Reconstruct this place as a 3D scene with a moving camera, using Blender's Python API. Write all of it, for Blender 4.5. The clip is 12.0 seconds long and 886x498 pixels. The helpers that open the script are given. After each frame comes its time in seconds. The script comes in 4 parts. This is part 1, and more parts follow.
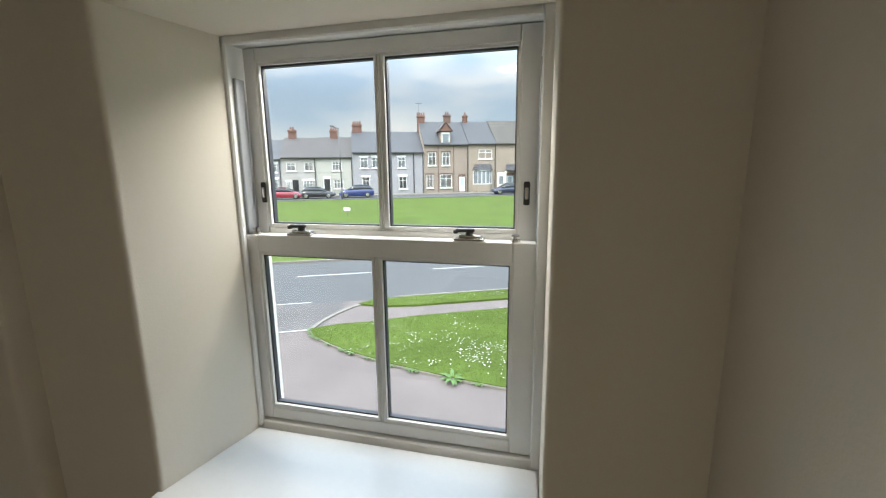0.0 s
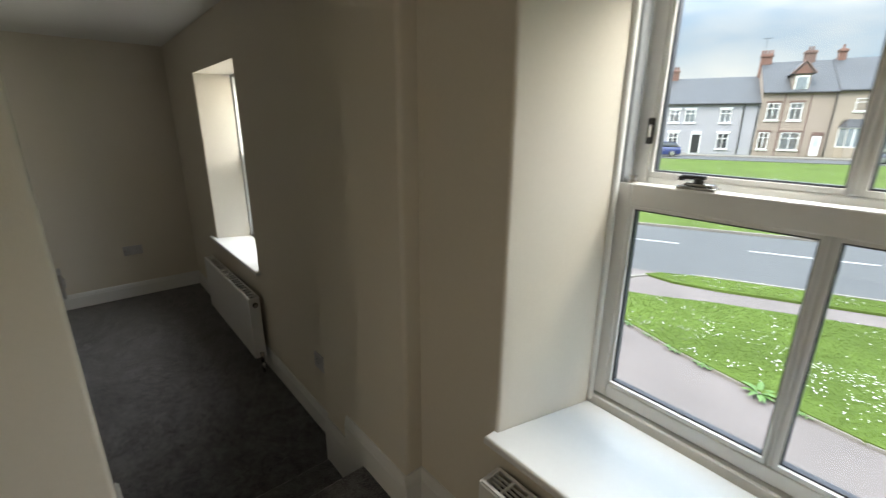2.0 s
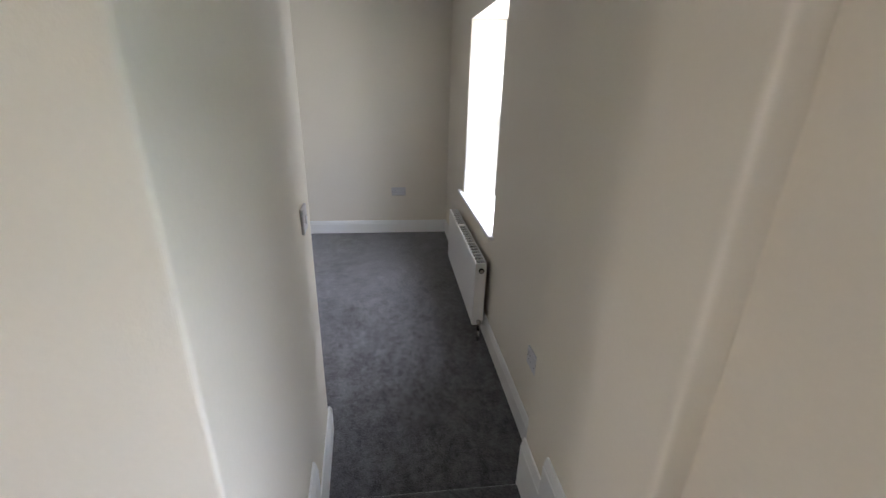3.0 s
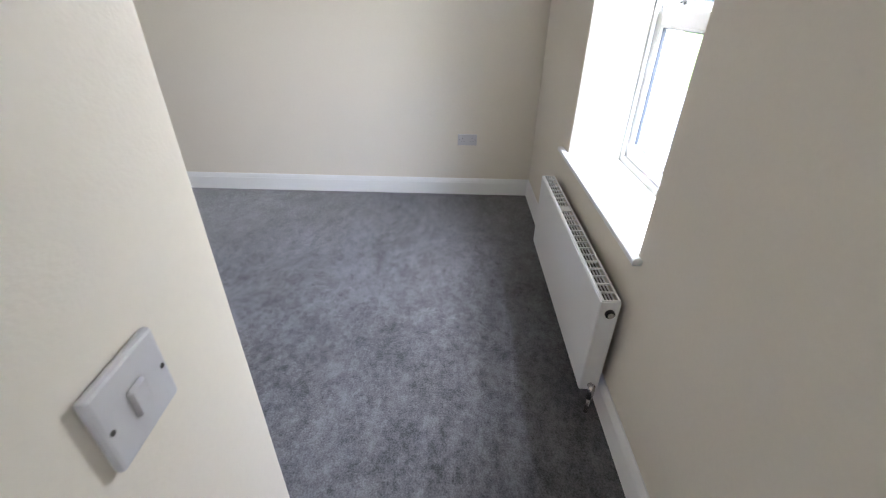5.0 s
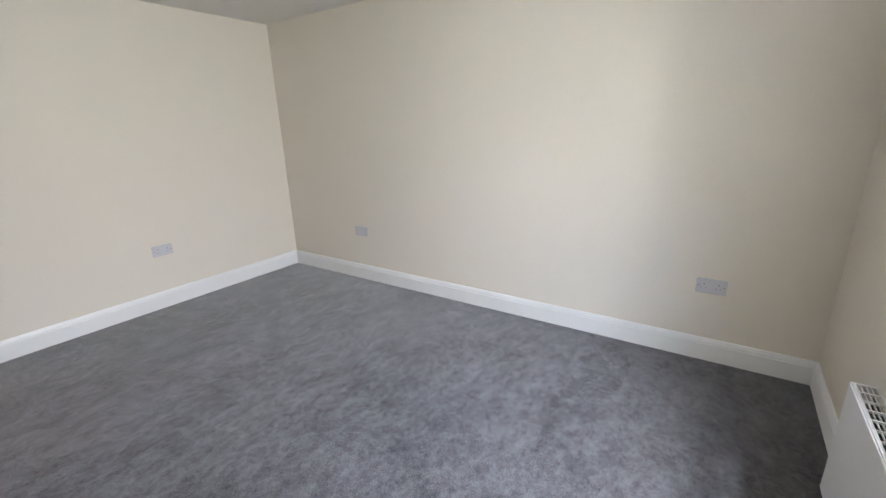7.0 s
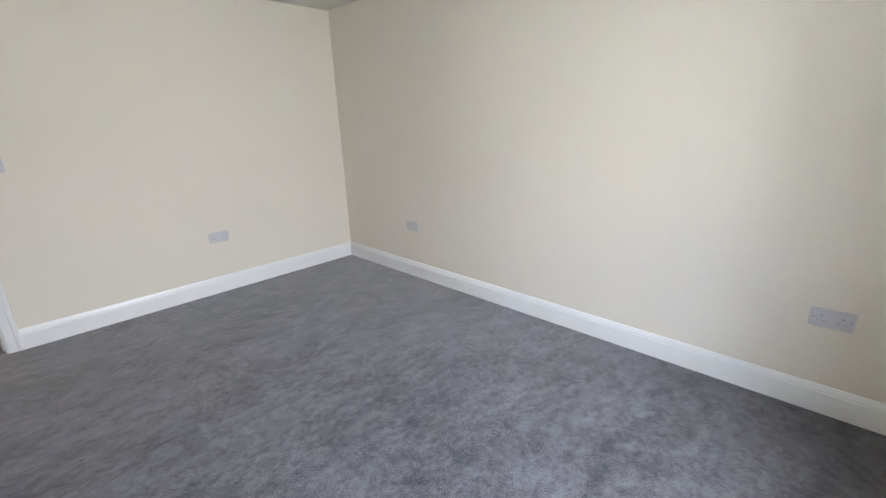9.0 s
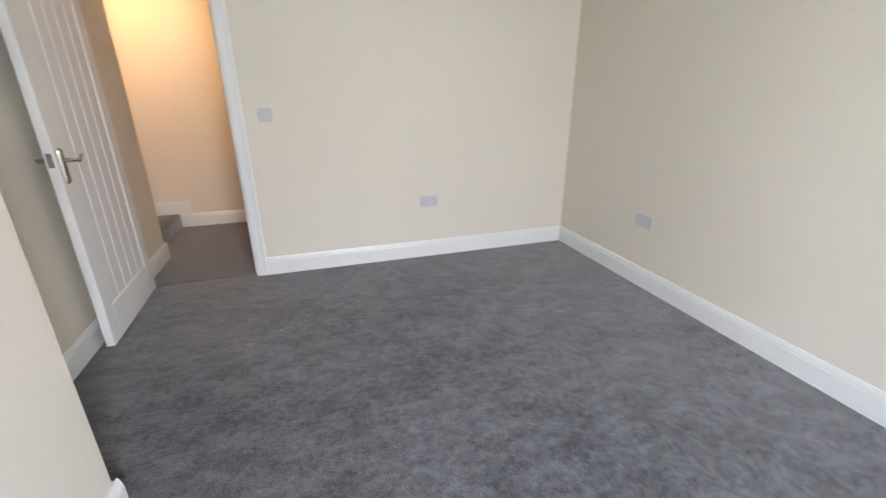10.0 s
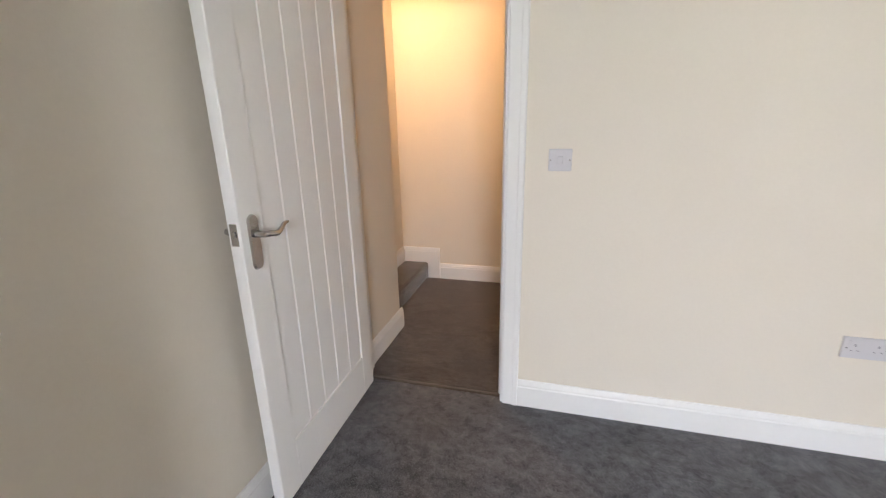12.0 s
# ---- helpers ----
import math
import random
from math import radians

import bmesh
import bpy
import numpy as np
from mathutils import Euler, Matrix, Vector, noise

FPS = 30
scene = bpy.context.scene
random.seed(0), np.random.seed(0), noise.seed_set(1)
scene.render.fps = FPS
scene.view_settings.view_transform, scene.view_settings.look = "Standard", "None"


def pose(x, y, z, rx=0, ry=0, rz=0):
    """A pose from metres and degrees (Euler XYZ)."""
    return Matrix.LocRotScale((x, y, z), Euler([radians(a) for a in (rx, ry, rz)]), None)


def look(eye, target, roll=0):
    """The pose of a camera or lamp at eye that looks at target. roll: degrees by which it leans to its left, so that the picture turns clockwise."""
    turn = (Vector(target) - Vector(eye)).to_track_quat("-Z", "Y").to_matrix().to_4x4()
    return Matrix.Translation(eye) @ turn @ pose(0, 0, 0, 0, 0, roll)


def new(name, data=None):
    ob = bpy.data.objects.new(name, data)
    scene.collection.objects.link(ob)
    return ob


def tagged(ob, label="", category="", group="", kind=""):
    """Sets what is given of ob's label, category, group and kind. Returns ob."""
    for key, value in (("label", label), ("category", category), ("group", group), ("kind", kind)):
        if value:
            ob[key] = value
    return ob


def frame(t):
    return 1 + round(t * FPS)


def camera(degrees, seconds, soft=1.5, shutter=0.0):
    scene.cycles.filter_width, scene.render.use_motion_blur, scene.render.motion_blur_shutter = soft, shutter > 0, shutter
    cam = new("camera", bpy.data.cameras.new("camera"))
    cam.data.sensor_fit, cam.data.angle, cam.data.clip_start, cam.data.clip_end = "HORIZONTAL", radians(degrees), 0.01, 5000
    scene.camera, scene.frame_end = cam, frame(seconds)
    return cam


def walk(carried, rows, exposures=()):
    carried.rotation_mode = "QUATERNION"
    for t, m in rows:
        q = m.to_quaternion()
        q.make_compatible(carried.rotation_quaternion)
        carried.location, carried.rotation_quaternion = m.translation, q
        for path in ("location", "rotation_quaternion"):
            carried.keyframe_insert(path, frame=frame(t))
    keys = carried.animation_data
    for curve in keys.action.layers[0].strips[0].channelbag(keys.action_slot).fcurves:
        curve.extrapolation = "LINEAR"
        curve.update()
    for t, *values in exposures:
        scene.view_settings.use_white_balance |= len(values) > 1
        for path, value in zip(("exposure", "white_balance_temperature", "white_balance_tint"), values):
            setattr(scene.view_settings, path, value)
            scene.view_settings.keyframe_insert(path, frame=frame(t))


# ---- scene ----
cam = camera(92.9, 12.0, soft=1.15, shutter=0.2)
EXPOSURES = [(0, 2.0, 7200, 9), (1.5, 2.1, 7300, 9), (2, 2.2, 7250, 8), (2.5, 2.85, 6650, 8), (3, 3.85, 6150, 15), (3.7, 4.35, 6050, 18), (5.5, 4.65, 6050, 14), (7, 4.75, 6150, 14),
             (9.5, 4.85, 6050, 13), (10.5, 5.0, 6300, 14), (12, 5.05, 6300, 15)]
PATH = [
    (0, (-0.07, 0.045, 1.662), (-0.467, 1.97, 1.287), -0.6),
    (0.5, (-0.094, 0.046, 1.658), (-0.677, 1.922, 1.287), -0.5),
    (1, (-0.125, 0.044, 1.648), (-0.957, 1.819, 1.254), -0.3),
    (1.5, (-0.196, 0.056, 1.631), (-1.332, 1.637, 1.17), -0.1),
    (2, (-0.381, 0.13, 1.613), (-1.833, 1.381, 1.041), 0.3),
    (2.5, (-0.572, 0.22, 1.565), (-2.296, 0.976, 0.89), 1.0),
    (3, (-0.796, 0.309, 1.536), (-2.64, 0.551, 0.799), 1.6),
    (3.7, (-1.249, 0.294, 1.522), (-3.073, 0.292, 0.7), 0.6),
    (5.3, (-2.059, 0.302, 1.366), (-3.741, 0.223, 0.287), 0.4),
    (5.5, (-2.148, 0.325, 1.336), (-3.838, 0.136, 0.282), -0.8),
    (6, (-2.359, 0.368, 1.279), (-4.043, -0.234, 0.382), -1.0),
    (6.5, (-2.494, 0.373, 1.324), (-4.143, -0.478, 0.578), -2.4),
    (7, (-2.534, 0.388, 1.369), (-4.117, -0.69, 0.794), -1.7),
    (7.2, (-2.57, 0.428, 1.377), (-4.134, -0.707, 0.864), -2.0),
    (8.8, (-2.785, 0.462, 1.348), (-4.202, -0.835, 0.793), -2.7),
    (9, (-2.849, 0.342, 1.332), (-4.213, -0.994, 0.735), -1.8),
    (9.5, (-2.947, 0.161, 1.286), (-4.031, -1.375, 0.603), -1.1),
    (10, (-3.063, -0.096, 1.283), (-3.623, -1.883, 0.581), -0.4),
    (10.5, (-3.12, -0.368, 1.29), (-3.154, -2.253, 0.621), 0.6),
    (11, (-3.056, -0.726, 1.299), (-2.875, -2.616, 0.671), -0.5),
    (11.5, (-2.991, -1.141, 1.29), (-2.585, -3.012, 0.71), -1.9),
    (12, (-2.823, -1.524, 1.292), (-2.304, -3.368, 0.717), -1.3),
]
walk(cam, [(t, look(eye, target, roll)) for t, eye, target, roll in PATH], EXPOSURES)

# ---- world, sun, exposure ----
world = bpy.data.worlds.new("sky")
scene.world = world
world.use_nodes = True
wn, wl = world.node_tree.nodes, world.node_tree.links
wn.clear()
w_out = wn.new("ShaderNodeOutputWorld")
w_bg = wn.new("ShaderNodeBackground")
w_sky = wn.new("ShaderNodeTexSky")
w_sky.sky_type, w_sky.sun_disc = "NISHITA", False
w_sky.sun_elevation, w_sky.sun_rotation = radians(48), radians(200)
w_sky.air_density, w_sky.dust_density = 1.0, 1.5
w_tc = wn.new("ShaderNodeTexCoord")
w_map = wn.new("ShaderNodeMapping")
w_map.inputs["Scale"].default_value = (1.0, 1.0, 3.2)
w_noise = wn.new("ShaderNodeTexNoise")
w_noise.inputs["Scale"].default_value, w_noise.inputs["Detail"].default_value = 2.6, 9
w_noise.inputs["Roughness"].default_value = 0.52
w_ramp = wn.new("ShaderNodeValToRGB")
w_ramp.color_ramp.elements[0].position, w_ramp.color_ramp.elements[1].position = 0.44, 0.70
w_mix = wn.new("ShaderNodeMixRGB")
w_mix.inputs["Color2"].default_value = (5.9, 6.2, 6.6, 1)
w_sat = wn.new("ShaderNodeMixRGB")
w_sat.inputs["Fac"].default_value = 0.75
w_sat.inputs["Color2"].default_value = (2.9, 3.9, 5.4, 1)
wl.new(w_tc.outputs["Generated"], w_map.inputs["Vector"])
wl.new(w_map.outputs["Vector"], w_noise.inputs["Vector"])
wl.new(w_noise.outputs["Fac"], w_ramp.inputs["Fac"])
wl.new(w_sky.outputs["Color"], w_sat.inputs["Color1"])
wl.new(w_sat.outputs["Color"], w_mix.inputs["Color1"])
wl.new(w_ramp.outputs["Color"], w_mix.inputs["Fac"])
# under cloud the sky is brighter overhead than at the horizon
w_sep = wn.new("ShaderNodeSeparateXYZ")
w_up = wn.new("ShaderNodeMapRange")
w_up.interpolation_type = "SMOOTHSTEP"
w_up.inputs["From Min"].default_value, w_up.inputs["From Max"].default_value = 0.14, 0.60
w_up.inputs["To Min"].default_value, w_up.inputs["To Max"].default_value = 0.42, 2.8
w_over = wn.new("ShaderNodeMixRGB")
w_over.blend_type = "MULTIPLY"
w_over.inputs["Fac"].default_value = 1
wl.new(w_tc.outputs["Generated"], w_sep.inputs["Vector"])
wl.new(w_sep.outputs["Z"], w_up.inputs["Value"])
wl.new(w_mix.outputs["Color"], w_over.inputs["Color1"])
wl.new(w_up.outputs[0], w_over.inputs["Color2"])
wl.new(w_over.outputs["Color"], w_bg.inputs["Color"])
w_bg.inputs["Strength"].default_value = 0.092
wl.new(w_bg.outputs["Background"], w_out.inputs["Surface"])

sun = new("sun", bpy.data.lights.new("sun", "SUN"))
sun.data.energy, sun.data.angle, sun.data.color = 0.7, radians(14), (1.0, 0.95, 0.88)
sun.matrix_world = look((-8, -20, 26), (0, 0, 0))


# daylight in the window openings, standing in for the sky's light, tilted inwards
for x, y, z, wide, tall, power in ((-3.63, 1.50, 1.72, 0.83, 0.50, 4.5), (-0.46, 1.36, 2.12, 0.80, 0.22, 4.0)):
    day = new("window_daylight", bpy.data.lights.new("window_daylight", "AREA"))
    day.data.shape, day.data.size, day.data.size_y, day.data.energy, day.data.color = "RECTANGLE", wide, tall, power, (1.0, 0.99, 0.97)
    day.matrix_world = look((x, y, z), (x, y - 1.0, z - 0.85))

# power of the hall's lit ceiling light and of the landing's added fill lamp
HALL_W, LAND_FILL_W = 0.35, 0.62

# ---- materials ----
def material(name, colour, rough=0.6, metal=0.0, spec=0.5, vary=0.06, scale=3.0, fine=60.0, fine_vary=0.04,
             bump=0.0, bump_scale=120.0, coat=0.0, sheen=0.0, island=0.0):
    """A painted or raw surface: base colour with broad and fine variation, and fine relief."""
    m = bpy.data.materials.new(name)
    m.use_nodes = True
    n, l = m.node_tree.nodes, m.node_tree.links
    b = n["Principled BSDF"]
    b.inputs["Roughness"].default_value, b.inputs["Metallic"].default_value = rough, metal
    b.inputs["Specular IOR Level"].default_value = spec
    b.inputs["Coat Weight"].default_value = coat
    b.inputs["Sheen Weight"].default_value = sheen
    geo = n.new("ShaderNodeNewGeometry")
    big, small = n.new("ShaderNodeTexNoise"), n.new("ShaderNodeTexNoise")
    big.inputs["Scale"].default_value, big.inputs["Detail"].default_value = scale, 4
    small.inputs["Scale"].default_value, small.inputs["Detail"].default_value = fine, 3
    mul = n.new("ShaderNodeMath")
    mul.operation = "MULTIPLY_ADD"
    mul.inputs[1].default_value, mul.inputs[2].default_value = vary * 4, 1 - vary * 2
    mul2 = n.new("ShaderNodeMath")
    mul2.operation = "MULTIPLY_ADD"
    mul2.inputs[1].default_value, mul2.inputs[2].default_value = fine_vary * 4, 1 - fine_vary * 2
    both = n.new("ShaderNodeMath")
    both.operation = "MULTIPLY"
    mix = n.new("ShaderNodeMixRGB")
    mix.blend_type = "MULTIPLY"
    mix.inputs["Fac"].default_value = 1
    mix.inputs["Color1"].default_value = (*colour, 1)
    l.new(geo.outputs["Position"], big.inputs["Vector"])
    l.new(geo.outputs["Position"], small.inputs["Vector"])
    l.new(big.outputs["Fac"], mul.inputs[0])
    l.new(small.outputs["Fac"], mul2.inputs[0])
    l.new(mul.outputs[0], both.inputs[0])
    l.new(mul2.outputs[0], both.inputs[1])
    last = both
    if island:
        isl = n.new("ShaderNodeMath")
        isl.operation = "MULTIPLY_ADD"
        isl.inputs[1].default_value, isl.inputs[2].default_value = island * 2, 1 - island
        l.new(geo.outputs["Random Per Island"], isl.inputs[0])
        last = n.new("ShaderNodeMath")
        last.operation = "MULTIPLY"
        l.new(both.outputs[0], last.inputs[0])
        l.new(isl.outputs[0], last.inputs[1])
    l.new(last.outputs[0], mix.inputs["Color2"])
    l.new(mix.outputs["Color"], b.inputs["Base Color"])
    if bump:
        bn, bp = n.new("ShaderNodeTexNoise"), n.new("ShaderNodeBump")
        bn.inputs["Scale"].default_value, bn.inputs["Detail"].default_value = bump_scale, 3
        bp.inputs["Strength"].default_value, bp.inputs["Distance"].default_value = bump, 0.01
        l.new(geo.outputs["Position"], bn.inputs["Vector"])
        l.new(bn.outputs["Fac"], bp.inputs["Height"])
        l.new(bp.outputs["Normal"], b.inputs["Normal"])
    return m


def carpet_material(name, dark, light):
    """Cut-pile carpet: pile brushed both ways in soft streaky patches, with a fine tufted grain."""
    m = bpy.data.materials.new(name)
    m.use_nodes = True
    n, l = m.node_tree.nodes, m.node_tree.links
    b = n["Principled BSDF"]
    b.inputs["Roughness"].default_value, b.inputs["Specular IOR Level"].default_value = 0.85, 0.25
    b.inputs["Sheen Weight"].default_value, b.inputs["Sheen Roughness"].default_value = 0.6, 0.35
    geo, mp = n.new("ShaderNodeNewGeometry"), n.new("ShaderNodeMapping")
    mp.inputs["Scale"].default_value = (1.0, 1.5, 1.0)
    mp.inputs["Rotation"].default_value = (0, 0, 0.5)
    l.new(geo.outputs["Position"], mp.inputs["Vector"])

    def noise(sc, det, rough, dist, src):
        t = n.new("ShaderNodeTexNoise")
        t.inputs["Scale"].default_value, t.inputs["Detail"].default_value = sc, det
        t.inputs["Roughness"].default_value, t.inputs["Distortion"].default_value = rough, dist
        l.new(src.outputs[0], t.inputs["Vector"])
        return t

    def remap(node, a, b, lo, hi):
        r = n.new("ShaderNodeMapRange")
        r.inputs["From Min"].default_value, r.inputs["From Max"].default_value = a, b
        r.inputs["To Min"].default_value, r.inputs["To Max"].default_value = lo, hi
        l.new(node.outputs["Fac"], r.inputs["Value"])
        return r

    # pile laid one way or the other: patches with ragged edges, broad tracks, and single tufts
    patches = remap(noise(7.0, 8, 0.74, 0.0, mp), 0.40, 0.62, 0.0, 0.32)
    tracks = remap(noise(1.6, 6, 0.6, 0.2, mp), 0.36, 0.64, 0.0, 0.18)
    clumps = remap(noise(30.0, 5, 0.7, 0.0, geo), 0.30, 0.70, -0.10, 0.34)
    grain = noise(150.0, 3, 0.6, 0.0, geo)
    tufts = remap(grain, 0.28, 0.72, -0.14, 0.34)
    total = patches
    for r in (tracks, clumps, tufts):
        a = n.new("ShaderNodeMath")
        l.new(total.outputs[0], a.inputs[0])
        l.new(r.outputs[0], a.inputs[1])
        total = a
    ramp = n.new("ShaderNodeValToRGB")
    ramp.color_ramp.elements[0].position, ramp.color_ramp.elements[0].color = 0.16, (*dark, 1)
    ramp.color_ramp.elements[1].position, ramp.color_ramp.elements[1].color = 0.84, (*light, 1)
    l.new(total.outputs[0], ramp.inputs["Fac"])
    l.new(ramp.outputs["Color"], b.inputs["Base Color"])
    bp = n.new("ShaderNodeBump")
    bp.inputs["Strength"].default_value, bp.inputs["Distance"].default_value = 0.7, 0.006
    l.new(grain.outputs["Fac"], bp.inputs["Height"])
    l.new(bp.outputs["Normal"], b.inputs["Normal"])
    return m


def glass_material(name, tint=(0.97, 0.985, 0.98)):
    m = bpy.data.materials.new(name)
    m.use_nodes = True
    n, l = m.node_tree.nodes, m.node_tree.links
    n.remove(n["Principled BSDF"])
    t, g, f, x = (n.new("ShaderNodeBsdfTransparent"), n.new("ShaderNodeBsdfGlossy"), n.new("ShaderNodeLayerWeight"), n.new("ShaderNodeMixShader"))
    t.inputs["Color"].default_value = (*tint, 1)
    g.inputs["Roughness"].default_value = 0.02
    pw, ml = n.new("ShaderNodeMath"), n.new("ShaderNodeMath")
    pw.operation, ml.operation = "POWER", "MULTIPLY_ADD"
    pw.inputs[1].default_value, ml.inputs[1].default_value, ml.inputs[2].default_value = 4.0, 0.35, 0.02
    l.new(f.outputs["Facing"], pw.inputs[0])
    l.new(pw.outputs[0], ml.inputs[0])
    l.new(ml.outputs[0], x.inputs[0])
    l.new(t.outputs[0], x.inputs[1])
    l.new(g.outputs[0], x.inputs[2])
    l.new(x.outputs[0], n["Material Output"].inputs["Surface"])
    return m


def tile_material(name, colour, mortar, width, height, rough=0.8):
    """Far brick or slate courses."""
    m = material(name, colour, rough, vary=0.12, scale=0.8, fine=12, fine_vary=0.12)
    n, l = m.node_tree.nodes, m.node_tree.links
    br, geo, mix = n.new("ShaderNodeTexBrick"), n.new("ShaderNodeTexCoord"), n.new("ShaderNodeMixRGB")
    br.inputs["Scale"].default_value = 1
    br.inputs["Brick Width"].default_value, br.inputs["Row Height"].default_value = width, height
    br.inputs["Mortar Size"].default_value = height * 0.09
    br.inputs["Color1"].default_value, br.inputs["Color2"].default_value = (1, 1, 1, 1), (0.75, 0.75, 0.75, 1)
    br.inputs["Mortar"].default_value = (*mortar, 1)
    mix.blend_type = "MULTIPLY"
    mix.inputs["Fac"].default_value = 1
    b = n["Principled BSDF"]
    src = b.inputs["Base Color"].links[0].from_socket
    mp = n.new("ShaderNodeMapping")
    mp.inputs["Rotation"].default_value = (radians(90), 0, 0)
    l.new(geo.outputs["Object"], mp.inputs["Vector"])
    l.new(mp.outputs["Vector"], br.inputs["Vector"])
    l.new(src, mix.inputs["Color1"])
    l.new(br.outputs["Color"], mix.inputs["Color2"])
    l.new(mix.outputs["Color"], b.inputs["Base Color"])
    return m


def lamp_material(name, colour, strength):
    m = bpy.data.materials.new(name)
    m.use_nodes = True
    b = m.node_tree.nodes["Principled BSDF"]
    b.inputs["Emission Color"].default_value, b.inputs["Emission Strength"].default_value = (*colour, 1), strength
    return m


PAINT = material("cream_emulsion", (0.745, 0.692, 0.602), 0.75, spec=0.3, vary=0.015, scale=1.3, fine=90, fine_vary=0.012, bump=0.06, bump_scale=220)
CEIL = material("white_emulsion", (0.80, 0.79, 0.76), 0.85, spec=0.2, vary=0.015, scale=1.5, fine=80, fine_vary=0.01, bump=0.05, bump_scale=200)
GLOSS = material("white_satin_paint", (0.80, 0.80, 0.79), 0.38, vary=0.012, scale=4, fine=70, fine_vary=0.01, bump=0.03, bump_scale=90)
SILL = material("white_sill_paint", (0.82, 0.82, 0.81), 0.30, vary=0.012, scale=5, fine=60, fine_vary=0.01, bump=0.02, bump_scale=70)
UPVC = material("white_window_frame", (0.80, 0.80, 0.78), 0.35, vary=0.012, scale=5, fine=70, fine_vary=0.01)
RAD = material("white_radiator_enamel", (0.80, 0.80, 0.80), 0.30, vary=0.01, scale=5, fine=70, fine_vary=0.008)
PLASTIC = material("white_plastic", (0.57, 0.56, 0.58), 0.35, vary=0.01, scale=20, fine=120, fine_vary=0.01)
CHROME = material("brushed_chrome", (0.52, 0.51, 0.50), 0.26, metal=1.0, vary=0.03, scale=20, fine=300, fine_vary=0.04)
# dusty primer, its grey darkened for the shade down between the grille slats
RAD_IN = material("dusty_grey_primer_shaded", (0.16, 0.155, 0.15), 0.8, vary=0.15, scale=12, fine=90, fine_vary=0.06)
BRONZE = material("dull_bronze_strip", (0.17, 0.155, 0.14), 0.3, metal=1.0, vary=0.1, scale=30)
BLACK = material("black_metal", (0.03, 0.03, 0.03), 0.35, vary=0.03)
CHANNEL = material("grey_sash_channel", (0.36, 0.38, 0.40), 0.5, vary=0.03)
GASKET = material("black_glazing_gasket", (0.05, 0.055, 0.07), 0.5, vary=0.03)
CARPET = carpet_material("grey_carpet", (0.040, 0.040, 0.044), (0.168, 0.165, 0.180))
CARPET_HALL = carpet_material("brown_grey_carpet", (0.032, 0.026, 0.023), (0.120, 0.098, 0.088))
GLASS = glass_material("window_glass")
RENDER_EXT = material("white_exterior_render", (0.78, 0.77, 0.74), 0.8, vary=0.04, scale=2, bump=0.2, bump_scale=60)


# ---- shape helpers ----
def box(bm, x0, x1, y0, y1, z0, z1, bevel=0.0, seg=1):
    r = bmesh.ops.create_cube(bm, size=1.0, matrix=Matrix.LocRotScale(((x0 + x1) / 2, (y0 + y1) / 2, (z0 + z1) / 2), None, (x1 - x0, y1 - y0, z1 - z0)))
    if bevel:
        edges = list({e for v in r["verts"] for e in v.link_edges})
        bmesh.ops.bevel(bm, geom=edges, offset=bevel, segments=seg, profile=0.5, affect="EDGES")
    return bm


def prism(bm, poly, z0, z1):
    """An upright prism over a plan outline."""
    low, top = [bm.verts.new((x, y, z0)) for x, y in poly], [bm.verts.new((x, y, z1)) for x, y in poly]
    n = len(poly)
    for i in range(n):
        bm.faces.new((low[i], low[(i + 1) % n], top[(i + 1) % n], top[i]))
    bm.faces.new(top)
    bm.faces.new(low[::-1])
    bmesh.ops.recalc_face_normals(bm, faces=bm.faces)
    return bm


def rounded(poly, radii):
    """A plan outline with the corners named in radii rounded off."""
    out = []
    n = len(poly)
    for i, p in enumerate(poly):
        r = radii.get(i, 0)
        if not r:
            out.append(p)
            continue
        p = Vector(p)
        a, b = (Vector(poly[i - 1]) - p).normalized(), (Vector(poly[(i + 1) % n]) - p).normalized()
        for k in range(7):
            t = k / 6
            q = p + a * r * (1 - t) ** 2 + b * r * t ** 2
            out.append((q.x, q.y))
    return out


def sweep(bm, profile, p0, p1):
    """A straight moulding: profile points (out, up) swept along the plan line p0 to p1, out to the left of it."""
    d = Vector((p1[0] - p0[0], p1[1] - p0[1])).normalized()
    o = Vector((-d.y, d.x))
    z0 = p0[2] if len(p0) > 2 else 0.0
    rings = []
    for p in (p0, p1):
        rings.append([bm.verts.new((p[0] + o.x * a, p[1] + o.y * a, z0 + h)) for a, h in profile])
    n = len(profile)
    for i in range(n):
        bm.faces.new((rings[0][i], rings[0][(i + 1) % n], rings[1][(i + 1) % n], rings[1][i]))
    bm.faces.new(rings[0][::-1])
    bm.faces.new(rings[1])
    bmesh.ops.recalc_face_normals(bm, faces=bm.faces)
    return bm


def tube(bm, a, b, r0, r1=None, seg=12):
    a, b = Vector(a), Vector(b)
    m = Matrix.Translation((a + b) / 2) @ (b - a).to_track_quat("Z", "Y").to_matrix().to_4x4()
    bmesh.ops.create_cone(bm, cap_ends=True, segments=seg, radius1=r0, radius2=r0 if r1 is None else r1, depth=(b - a).length, matrix=m)
    return bm


